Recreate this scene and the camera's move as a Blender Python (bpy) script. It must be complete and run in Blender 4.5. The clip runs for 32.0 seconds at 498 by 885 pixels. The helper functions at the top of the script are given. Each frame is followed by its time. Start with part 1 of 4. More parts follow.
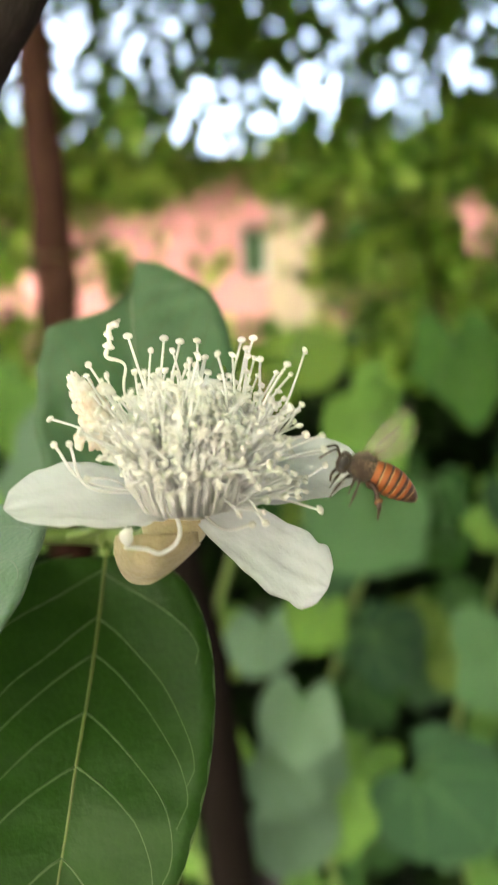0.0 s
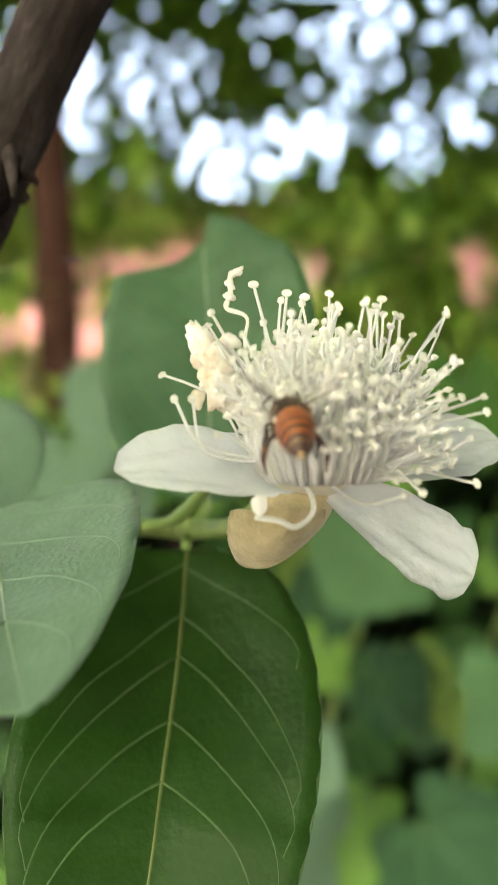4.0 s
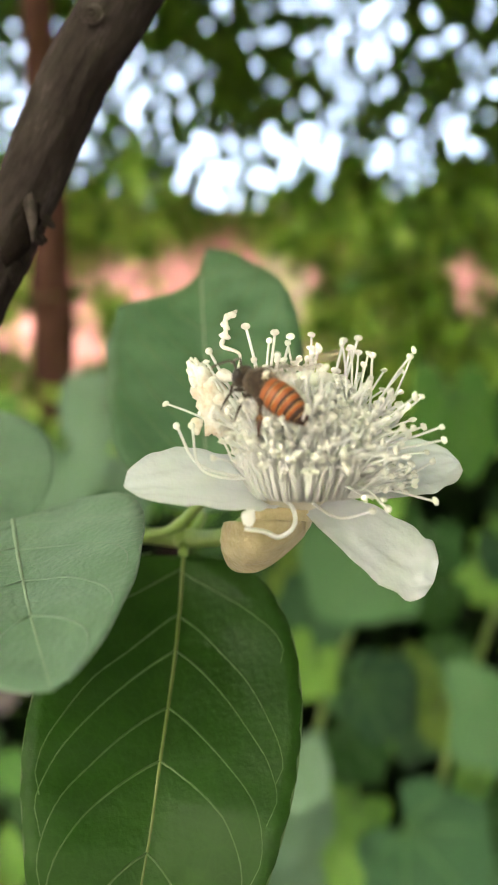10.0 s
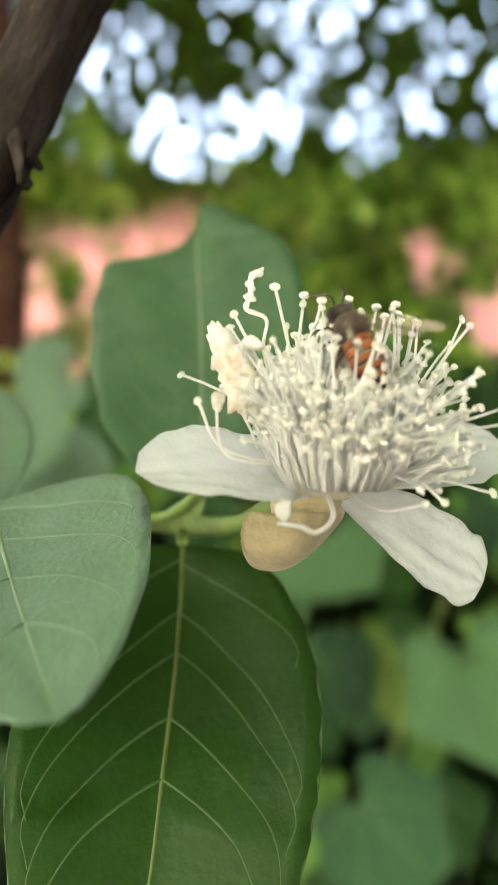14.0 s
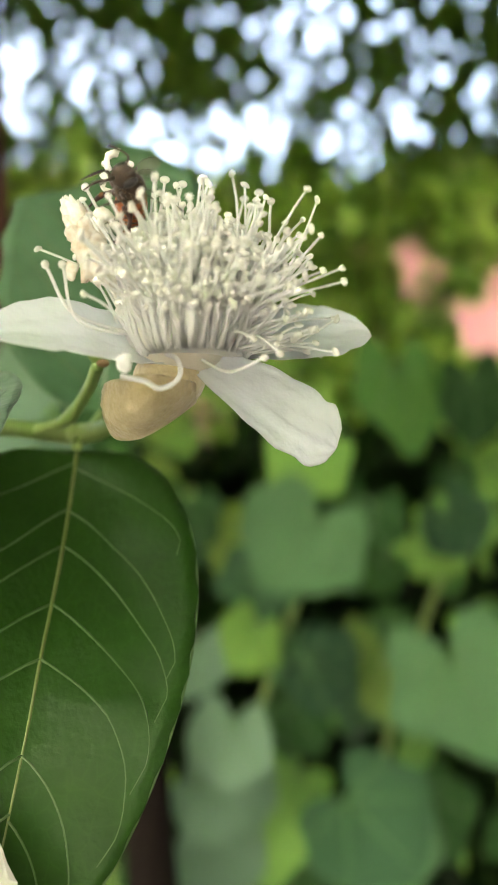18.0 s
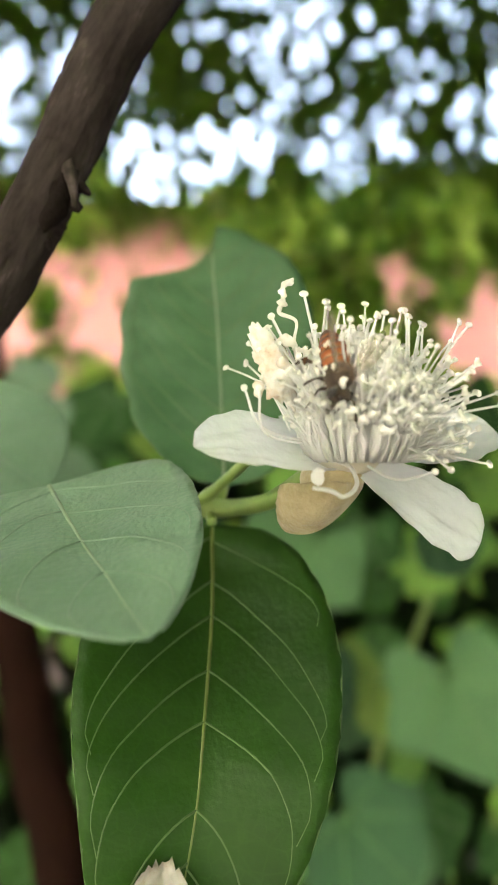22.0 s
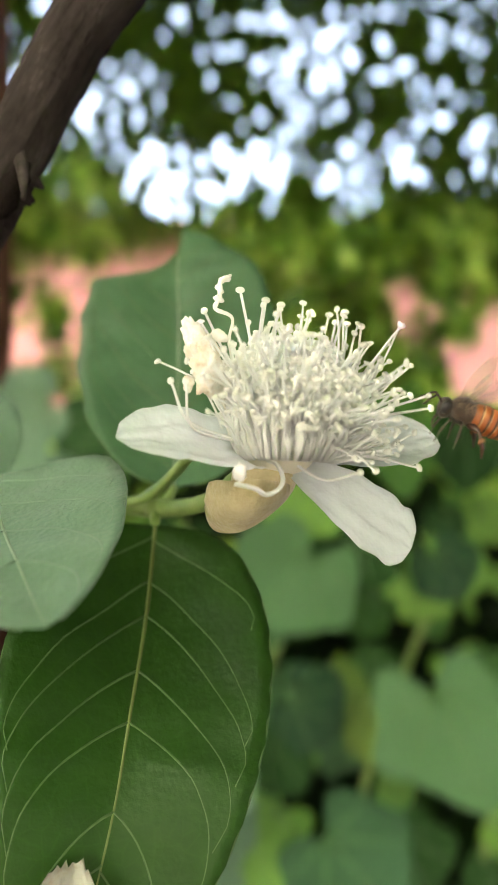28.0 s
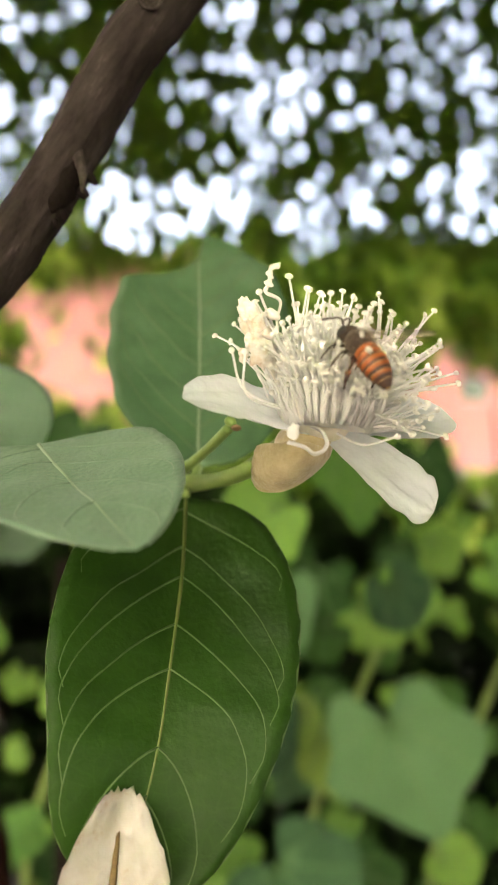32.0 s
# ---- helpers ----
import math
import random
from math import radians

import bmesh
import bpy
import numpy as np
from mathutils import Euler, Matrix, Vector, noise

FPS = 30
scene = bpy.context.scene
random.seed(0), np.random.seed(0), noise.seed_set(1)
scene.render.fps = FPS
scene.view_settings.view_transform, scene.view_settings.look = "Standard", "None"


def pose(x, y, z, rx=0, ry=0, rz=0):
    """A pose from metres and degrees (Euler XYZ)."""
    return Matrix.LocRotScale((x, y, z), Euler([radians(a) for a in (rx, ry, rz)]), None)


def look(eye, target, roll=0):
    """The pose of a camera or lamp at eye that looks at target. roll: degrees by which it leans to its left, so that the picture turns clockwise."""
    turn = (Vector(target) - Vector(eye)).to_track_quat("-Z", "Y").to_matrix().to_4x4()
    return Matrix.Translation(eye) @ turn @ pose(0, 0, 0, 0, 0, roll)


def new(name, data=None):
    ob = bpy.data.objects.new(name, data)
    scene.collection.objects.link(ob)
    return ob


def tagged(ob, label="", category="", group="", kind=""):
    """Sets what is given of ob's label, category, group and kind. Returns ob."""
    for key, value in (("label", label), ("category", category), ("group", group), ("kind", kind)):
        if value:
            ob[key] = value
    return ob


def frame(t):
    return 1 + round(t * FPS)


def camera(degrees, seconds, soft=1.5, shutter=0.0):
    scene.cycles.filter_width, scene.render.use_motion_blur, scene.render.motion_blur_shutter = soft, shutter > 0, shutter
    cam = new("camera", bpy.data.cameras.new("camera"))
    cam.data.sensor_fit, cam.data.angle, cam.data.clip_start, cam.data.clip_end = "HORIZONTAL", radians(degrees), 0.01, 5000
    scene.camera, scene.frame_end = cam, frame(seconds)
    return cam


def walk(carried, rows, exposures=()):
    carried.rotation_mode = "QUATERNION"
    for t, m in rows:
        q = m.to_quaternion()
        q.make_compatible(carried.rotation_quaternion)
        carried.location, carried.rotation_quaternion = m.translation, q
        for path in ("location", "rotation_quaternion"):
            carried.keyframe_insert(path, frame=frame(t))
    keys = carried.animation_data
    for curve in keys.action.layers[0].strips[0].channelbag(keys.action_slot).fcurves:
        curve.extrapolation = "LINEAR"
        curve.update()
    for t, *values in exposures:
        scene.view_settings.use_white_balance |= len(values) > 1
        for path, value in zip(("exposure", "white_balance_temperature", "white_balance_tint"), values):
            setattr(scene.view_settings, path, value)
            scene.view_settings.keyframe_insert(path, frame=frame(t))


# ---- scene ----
# seconds, place in metres, turn in degrees
PATH = [
    (0, 0.0122, -0.0082, 1.3062, 87.80, 2.87, 1.05),
    (0.5, 0.0143, -0.0067, 1.3016, 87.25, 2.86, 0.65),
    (1, 0.0170, 0.0004, 1.2965, 86.87, 2.99, 0.49),
    (1.5, 0.0125, 0.0058, 1.2972, 86.38, 2.93, 0.51),
    (2, 0.0081, 0.0084, 1.2981, 85.91, 2.97, 0.43),
    (2.5, 0.0023, 0.0046, 1.2994, 87.39, 2.78, 0.42),
    (3, -0.0007, -0.0041, 1.3013, 90.26, 2.50, 0.67),
    (3.5, -0.0002, -0.0011, 1.3008, 91.03, 1.35, 0.56),
    (4, 0.0002, 0.0010, 1.3001, 90.53, 1.05, 0.49),
    (4.5, -0.0013, 0.0046, 1.2983, 90.03, 0.71, 0.23),
    (6.5, -0.0033, 0.0020, 1.3008, 89.10, 0.33, -0.19),
    (7, -0.0022, -0.0002, 1.3020, 89.24, 0.45, -0.13),
    (7.5, 0.0002, -0.0002, 1.3012, 89.49, 0.25, -0.13),
    (8, 0.0020, 0.0003, 1.3007, 89.47, 0.52, 0.01),
    (8.5, 0.0013, 0.0003, 1.3003, 89.74, 0.39, -0.00),
    (9, 0.0000, 0.0000, 1.3000, 90.00, -0.00, 0.00),
    (9.5, 0.0015, -0.0059, 1.3014, 90.52, 0.16, 0.04),
    (10, 0.0004, -0.0095, 1.3011, 91.10, 0.44, -0.01),
    (10.5, -0.0013, -0.0118, 1.3016, 91.07, 0.29, -0.58),
    (11, -0.0015, -0.0096, 1.3029, 90.68, 0.43, -1.64),
    (11.5, -0.0006, -0.0078, 1.3038, 90.42, 0.18, -2.04),
    (12, 0.0000, -0.0068, 1.3051, 90.21, 0.17, -1.99),
    (12.5, 0.0002, -0.0048, 1.3042, 90.19, 0.03, -1.95),
    (13, -0.0048, -0.0023, 1.3043, 89.95, -0.05, -2.06),
    (13.5, -0.0055, -0.0007, 1.3038, 89.52, -0.39, -2.93),
    (15.5, -0.0029, 0.0060, 1.2955, 89.09, -0.75, -3.18),
    (16, 0.0006, 0.0001, 1.2959, 89.82, -0.05, -3.20),
    (16.5, 0.0029, -0.0032, 1.2958, 90.31, 0.23, -3.14),
    (17, 0.0031, -0.0030, 1.2945, 90.18, -0.18, -3.47),
    (17.5, 0.0034, -0.0007, 1.2911, 90.00, 0.27, -3.29),
    (18, 0.0057, -0.0017, 1.2901, 90.22, 0.46, -3.36),
    (18.5, 0.0022, -0.0057, 1.2945, 90.24, 0.42, -3.66),
    (19, -0.0031, -0.0094, 1.2995, 90.21, 0.37, -3.70),
    (19.5, -0.0096, -0.0106, 1.2995, 90.26, 0.20, -3.75),
    (20, -0.0126, -0.0121, 1.2985, 90.49, 0.18, -4.06),
    (20.5, -0.0103, -0.0171, 1.2994, 90.78, 0.06, -4.77),
    (21, -0.0075, -0.0156, 1.2979, 90.79, 0.03, -4.92),
    (21.5, -0.0104, -0.0141, 1.2988, 90.65, -0.19, -4.89),
    (22, -0.0117, -0.0108, 1.2981, 90.83, -0.21, -4.79),
    (22.5, -0.0106, -0.0104, 1.2995, 90.86, -0.31, -5.14),
    (23, -0.0117, -0.0060, 1.2967, 90.58, -0.40, -5.32),
    (23.5, -0.0162, -0.0055, 1.2960, 90.80, -1.12, -5.37),
    (24, -0.0155, -0.0063, 1.2947, 91.13, -1.53, -5.27),
    (24.5, -0.0057, -0.0094, 1.2933, 91.22, -0.63, -5.05),
    (25, -0.0081, -0.0098, 1.2923, 91.43, -1.43, -3.74),
    (25.5, -0.0096, -0.0096, 1.2921, 92.04, -1.71, -3.58),
    (27.5, -0.0065, -0.0125, 1.2977, 92.30, -2.30, -4.29),
    (28, -0.0045, -0.0103, 1.2962, 92.08, -2.27, -4.42),
    (28.5, -0.0044, -0.0122, 1.2968, 91.93, -2.36, -4.53),
    (29, -0.0050, -0.0165, 1.2981, 92.22, -2.45, -4.56),
    (29.5, -0.0056, -0.0162, 1.2981, 92.32, -2.46, -4.68),
    (30, -0.0038, -0.0143, 1.2961, 92.13, -2.53, -4.78),
    (30.5, -0.0034, -0.0133, 1.2945, 91.96, -2.59, -4.90),
    (31, -0.0039, -0.0148, 1.2914, 92.31, -2.84, -5.27),
    (31.5, -0.0100, -0.0183, 1.2891, 93.57, -3.79, -6.85),
    (32, -0.0144, -0.0181, 1.2885, 94.55, -3.90, -7.80),
]

cam = camera(32.0, 32.0, shutter=0.5)
cam.data.dof.use_dof = True
cam.data.dof.focus_distance = 0.075
cam.data.dof.aperture_fstop = 29.5
cam.data.dof.aperture_ratio = 1.28

walk(cam, [(t, pose(x, y, z, rx, ry, rz)) for t, x, y, z, rx, ry, rz in PATH], [(0, 4.95, 6950, 2), (30.6, 4.95, 6950, 2), (32, 4.95, 7700, 8)])

# ---- light: a bright overcast day under trees ----
world = bpy.data.worlds.new("sky")
scene.world = world
world.use_nodes = True
wn = world.node_tree
sky = wn.nodes.new("ShaderNodeTexSky")
sky.sky_type = "NISHITA"
sky.sun_disc = False
sky.sun_elevation = radians(48)
sky.sun_rotation = radians(213)
sky.air_density, sky.dust_density, sky.ozone_density = 0.4, 10.0, 0.1
wn.links.new(sky.outputs[0], wn.nodes["Background"].inputs[0])
wn.nodes["Background"].inputs[1].default_value = 0.15
sun = new("sun", bpy.data.lights.new("sun", "SUN"))
sun.data.energy = 0.04
sun.data.angle = radians(60)
sun.data.color = (1.0, 0.97, 0.93)
sun.matrix_world = look((-2.3, -3.6, 6.0), (0, 0, 1.3))


# ---- helpers ----
def at(x, y, z):
    """Centimetres right of, ahead of and above the point 1.3 m over the ground where the filming begins."""
    return Vector((x / 100, y / 100, 1.30 + z / 100))


def link(nt, a, b):
    nt.links.new(a, b)


def material(name, colours, rough=0.6, scale=300.0, bump=0.0, bump_scale=800.0, through_light=0.0, metal=0.0, island=0.0, rand=0.0,
             spec=0.5, sheen=0.0, sub=0.0, alpha=1.0, net=0.0, net_colour=(0.1, 0.2, 0.06), grain=None):
    """A surface whose colour wanders between the given ones at two scales, with fine relief."""
    m = bpy.data.materials.new(name)
    m.use_nodes = True
    nt = m.node_tree
    p = nt.nodes["Principled BSDF"]
    geo = nt.nodes.new("ShaderNodeTexCoord")
    coord = geo.outputs["Object"]
    if grain:
        # fibres along a slanting length: turn it upright, then squeeze
        upright, squeeze = nt.nodes.new("ShaderNodeMapping"), nt.nodes.new("ShaderNodeMapping")
        upright.inputs["Rotation"].default_value = (0, radians(grain[0]), 0)
        squeeze.inputs["Scale"].default_value = (1, 1, grain[1])
        link(nt, coord, upright.inputs["Vector"])
        link(nt, upright.outputs[0], squeeze.inputs["Vector"])
        coord = squeeze.outputs[0]
    n1 = nt.nodes.new("ShaderNodeTexNoise")
    n1.inputs["Scale"].default_value, n1.inputs["Detail"].default_value = scale, 5
    n2 = nt.nodes.new("ShaderNodeTexNoise")
    n2.inputs["Scale"].default_value, n2.inputs["Detail"].default_value = scale * 7, 3
    for n in (n1, n2):
        link(nt, coord, n.inputs["Vector"])
    mix = nt.nodes.new("ShaderNodeMath")
    mix.operation = "MULTIPLY_ADD"
    mix.inputs[1].default_value = 0.3
    link(nt, n2.outputs[0], mix.inputs[0])
    off = nt.nodes.new("ShaderNodeMath")
    off.operation = "MULTIPLY_ADD"
    off.inputs[1].default_value = 1.0
    off.inputs[2].default_value = -0.15
    link(nt, n1.outputs[0], off.inputs[0])
    link(nt, off.outputs[0], mix.inputs[2])
    value = mix.outputs[0]
    if island or rand:
        src = nt.nodes.new("ShaderNodeNewGeometry").outputs["Random Per Island"] if island else nt.nodes.new("ShaderNodeObjectInfo").outputs["Random"]
        add = nt.nodes.new("ShaderNodeMath")
        add.operation = "MULTIPLY_ADD"
        add.inputs[1].default_value = island or rand
        link(nt, src, add.inputs[0])
        sub_ = nt.nodes.new("ShaderNodeMath")
        sub_.operation = "SUBTRACT"
        sub_.inputs[1].default_value = (island or rand) / 2
        link(nt, value, sub_.inputs[0])
        link(nt, sub_.outputs[0], add.inputs[2])
        value = add.outputs[0]
    ramp = nt.nodes.new("ShaderNodeValToRGB")
    while len(ramp.color_ramp.elements) < len(colours):
        ramp.color_ramp.elements.new(0.5)
    for i, (e, c) in enumerate(zip(ramp.color_ramp.elements, colours)):
        e.position = 0.2 + 0.6 * i / max(1, len(colours) - 1)
        e.color = (*c, 1)
    link(nt, value, ramp.inputs[0])
    colour = ramp.outputs[0]
    if net:
        vo = nt.nodes.new("ShaderNodeTexVoronoi")
        vo.feature = "DISTANCE_TO_EDGE"
        vo.inputs["Scale"].default_value = net
        link(nt, geo.outputs["Object"], vo.inputs["Vector"])
        lines = nt.nodes.new("ShaderNodeMapRange")
        lines.inputs["From Min"].default_value, lines.inputs["From Max"].default_value = 0.0, 0.07
        lines.inputs["To Min"].default_value, lines.inputs["To Max"].default_value = 0.11, 0.0
        link(nt, vo.outputs["Distance"], lines.inputs["Value"])
        mixc = nt.nodes.new("ShaderNodeMix")
        mixc.data_type = "RGBA"
        link(nt, lines.outputs[0], mixc.inputs["Factor"])
        link(nt, ramp.outputs[0], mixc.inputs["A"])
        mixc.inputs["B"].default_value = (*net_colour, 1)
        colour = mixc.outputs["Result"]
    link(nt, colour, p.inputs["Base Color"])
    p.inputs["Roughness"].default_value = rough
    p.inputs["Metallic"].default_value = metal
    p.inputs["Specular IOR Level"].default_value = spec
    p.inputs["Sheen Weight"].default_value = sheen
    p.inputs["Alpha"].default_value = alpha
    if sub:
        p.inputs["Subsurface Weight"].default_value = sub
        p.inputs["Subsurface Scale"].default_value = 0.004
        p.inputs["Subsurface Radius"].default_value = (1, 0.9, 0.7)
    if bump:
        b = nt.nodes.new("ShaderNodeBump")
        nb = nt.nodes.new("ShaderNodeTexNoise")
        nb.inputs["Scale"].default_value, nb.inputs["Detail"].default_value = bump_scale, 4
        link(nt, coord, nb.inputs["Vector"])
        link(nt, nb.outputs[0], b.inputs["Height"])
        b.inputs["Strength"].default_value = bump
        b.inputs["Distance"].default_value = 0.3 / bump_scale
        link(nt, b.outputs[0], p.inputs["Normal"])
    if through_light:
        tr = nt.nodes.new("ShaderNodeBsdfTranslucent")
        link(nt, colour, tr.inputs[0])
        ms = nt.nodes.new("ShaderNodeMixShader")
        ms.inputs[0].default_value = through_light
        link(nt, p.outputs[0], ms.inputs[1])
        link(nt, tr.outputs[0], ms.inputs[2])
        link(nt, ms.outputs[0], nt.nodes["Material Output"].inputs[0])
    return m


def thing(name, place, label, category, group="", kind=""):
    ob = new(name)
    ob.location = place
    ob.empty_display_size = 0.005
    return tagged(ob, label, category, group, kind)


def part(name, bm, mats, parent, label="", smooth=True):
    """Links a bmesh, given in world metres, as one mesh under a thing or a part that is only moved, not turned."""
    me = bpy.data.meshes.new(name)
    base, o = Vector((0, 0, 0)), parent
    while o:
        base += o.location
        o = o.parent
    bmesh.ops.translate(bm, verts=bm.verts, vec=-base)
    if smooth:
        for f in bm.faces:
            f.smooth = True
    bm.to_mesh(me)
    bm.free()
    for m in mats if isinstance(mats, (list, tuple)) else [mats]:
        me.materials.append(m)
    ob = new(name, me)
    ob.parent = parent
    if label:
        ob["label"] = label
    return ob


def smooth_path(points, n):
    """n + 1 points along a Catmull-Rom curve through the given ones."""
    pts = [Vector(p) for p in points]
    pts = [2 * pts[0] - pts[1], *pts, 2 * pts[-1] - pts[-2]]
    out, spans = [], len(pts) - 3
    for i in range(n + 1):
        s = min(i / n * spans, spans - 1e-6)
        k, u = int(s), s - int(s)
        a, b, c, d = pts[k:k + 4]
        out.append(0.5 * (2 * b + (c - a) * u + (2 * a - 5 * b + 4 * c - d) * u * u + (3 * b - a - 3 * c + d) * u ** 3))
    return out


def tube(bm, path, radius, sides=8, cap=True, wobble=0.0, mat=0, flat=1.0):
    """A round bar along a path; radius is a number or a function of 0..1."""
    rings, up, n = [], None, len(path) - 1
    for i, p in enumerate(path):
        tan = (path[min(i + 1, n)] - path[max(i - 1, 0)]).normalized()
        if up is None:
            up = tan.orthogonal().normalized()
        up = (up - tan * up.dot(tan)).normalized()
        side = tan.cross(up)
        r = radius(i / n) if callable(radius) else radius
        ring = []
        for k in range(sides):
            a = 2 * math.pi * k / sides
            w = 1 + wobble * noise.noise((p + Vector((k * 7.1, 0, 0)) * 0.001) * 300 + Vector((math.cos(a), math.sin(a), 0)) * 2)
            ring.append(bm.verts.new(p + (up * math.cos(a) * flat + side * math.sin(a)) * r * w))
        rings.append(ring)
    for a, b in zip(rings, rings[1:]):
        for k in range(sides):
            bm.faces.new((a[k], a[(k + 1) % sides], b[(k + 1) % sides], b[k])).material_index = mat
    if cap:
        bm.faces.new(rings[0][::-1]).material_index = mat
        bm.faces.new(rings[-1]).material_index = mat
    return rings


def ball(bm, centre, radii, rings=6, sides=8, turn=None, mat=0, bend=None):
    turn = turn or Matrix.Identity(3)
    vs = []
    for i in range(rings + 1):
        th = math.pi * i / rings
        row = []
        for k in range(sides if 0 < i < rings else 1):
            a = 2 * math.pi * k / sides
            v = Vector((math.cos(th) * radii[0], math.sin(th) * math.cos(a) * radii[1], math.sin(th) * math.sin(a) * radii[2]))
            if bend:
                v = bend(v)
            row.append(bm.verts.new(Vector(centre) + turn @ v))
        vs.append(row)
    for i in range(rings):
        a, b = vs[i], vs[i + 1]
        for k in range(sides):
            q = [a[k % len(a)], a[(k + 1) % len(a)], b[(k + 1) % len(b)], b[k % len(b)]]
            q = [v for j, v in enumerate(q) if v not in q[:j]]
            if len(q) > 2:
                bm.faces.new(q).material_index = mat


# ---- materials ----
M_LEAF = material("leaf_green", [(0.011, 0.036, 0.004), (0.017, 0.052, 0.007), (0.026, 0.068, 0.011)], 0.40, 60, 0.45, 900, 0.15, spec=0.14, net=520, net_colour=(0.035, 0.095, 0.016))
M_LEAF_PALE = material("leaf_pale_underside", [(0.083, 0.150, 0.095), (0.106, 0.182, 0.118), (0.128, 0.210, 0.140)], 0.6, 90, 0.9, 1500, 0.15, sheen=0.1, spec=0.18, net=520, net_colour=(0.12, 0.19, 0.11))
M_LEAF_BACK = material("leaf_mid_green", [(0.040, 0.100, 0.044), (0.060, 0.134, 0.062), (0.080, 0.164, 0.080)], 0.42, 90, 0.4, 900, 0.2, spec=0.35, net=420, net_colour=(0.07, 0.15, 0.05))
M_VEIN = material("leaf_vein_yellow", [(0.075, 0.105, 0.022), (0.12, 0.15, 0.04)], 0.5, 300)
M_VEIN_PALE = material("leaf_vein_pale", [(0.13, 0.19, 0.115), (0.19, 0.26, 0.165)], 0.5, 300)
M_VEIN_SIDE = material("leaf_side_vein", [(0.036, 0.082, 0.018), (0.062, 0.115, 0.032)], 0.5, 300)
M_VINE_VEIN = material("vine_leaf_vein", [(0.04, 0.11, 0.03), (0.07, 0.15, 0.045)], 0.6, 60)
M_STEM = material("green_stem", [(0.11, 0.19, 0.04), (0.19, 0.27, 0.08)], 0.5, 250, 0.3, 1500)
M_PETAL = material("petal_white", [(0.79, 0.82, 0.855), (0.83, 0.86, 0.895), (0.87, 0.895, 0.93)], 0.5, 200, 0.8, 380, 0.45)
M_STAMEN = material("stamen_cream", [(0.84, 0.845, 0.84), (0.89, 0.895, 0.895)], 0.5, 200, through_light=0.7, rand=0.3)
M_ANTHER = material("anther_cream", [(0.80, 0.795, 0.755), (0.86, 0.855, 0.825)], 0.6, 900, 0.4, 3000, through_light=0.4, rand=0.3)
M_CALYX = material("calyx_tan_felt", [(0.36, 0.29, 0.16), (0.50, 0.43, 0.26), (0.62, 0.55, 0.37)], 0.9, 420, 1.0, 900, 0.06, sheen=0.6)
M_BARK = material("dark_bark", [(0.006, 0.005, 0.0045), (0.020, 0.0155, 0.0145), (0.033, 0.0265, 0.025), (0.09, 0.077, 0.074)], 0.95, 330, 1.0, 900, spec=0.1, grain=(-27, 0.28))
M_HOLLOW = material("near_black_wood", [(0.004, 0.003, 0.0025), (0.012, 0.009, 0.008)], 0.95, 600, 1.0, 1200, spec=0.05)
M_STUB = material("weathered_wood", [(0.012, 0.009, 0.008), (0.035, 0.028, 0.026), (0.08, 0.068, 0.063)], 0.9, 500, 1.0, 1200, spec=0.1)
# Two copies of one bark, with shade and light put into their colours.
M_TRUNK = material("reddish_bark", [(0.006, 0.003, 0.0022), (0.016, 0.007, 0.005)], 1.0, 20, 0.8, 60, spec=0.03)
M_TRUNK_LIT = material("reddish_bark_lit", [(0.045, 0.021, 0.016), (0.095, 0.046, 0.036)], 0.95, 20, 0.8, 60, spec=0.1)
M_SOIL = material("soil", [(0.012, 0.009, 0.006), (0.024, 0.018, 0.012), (0.012, 0.018, 0.007)], 0.95, 3, 0.8, 30)
M_PINK = material("pink_plaster", [(0.44, 0.20, 0.195), (0.51, 0.245, 0.235)], 0.85, 2, 0.3, 60)
M_CREAM = material("cream_plaster", [(0.36, 0.29, 0.20), (0.42, 0.34, 0.24)], 0.85, 2, 0.3, 60)
M_PANE = material("dark_window_glass", [(0.05, 0.09, 0.05), (0.08, 0.13, 0.08)], 0.2, 3)
M_FRAME = material("grey_window_frame", [(0.35, 0.36, 0.36), (0.42, 0.43, 0.43)], 0.5, 20)
M_CANOPY = material("canopy_leaves", [(0.07, 0.14, 0.02), (0.14, 0.245, 0.036), (0.24, 0.38, 0.065)], 0.6, 5, spec=0.15, through_light=0.5, island=0.8)
M_BUSH = material("bush_leaves", [(0.06, 0.14, 0.02), (0.21, 0.37, 0.055), (0.44, 0.62, 0.12)], 0.38, 5, spec=0.45, through_light=0.4, island=0.9)
M_VINE = material("vine_leaf_green", [(0.014, 0.048, 0.010), (0.055, 0.145, 0.032), (0.11, 0.235, 0.05), (0.16, 0.30, 0.062)], 0.6, 25, 0.3, 120, 0.25, rand=1.0, spec=0.2)
M_WITHER_WHITE = material("shrivelled_petal", [(0.40, 0.23, 0.12), (0.64, 0.55, 0.45), (0.72, 0.70, 0.66), (0.75, 0.74, 0.72), (0.77, 0.765, 0.765)], 0.6, 330, 0.8, 1500, 0.25)
M_BUNDLE = material("packed_filaments", [(0.89, 0.88, 0.83), (0.93, 0.925, 0.89)], 0.6, 500, 0.8, 1800, sub=0.9)
M_WHITE = material("whitewash", [(0.3, 0.29, 0.29), (0.36, 0.35, 0.35)], 0.8, 3, 0.3, 60)
M_CREAM_PETAL = material("curled_petal", [(0.56, 0.42, 0.28), (0.76, 0.73, 0.68), (0.80, 0.785, 0.755), (0.83, 0.825, 0.81)], 0.6, 330, 0.8, 900, 0.25)
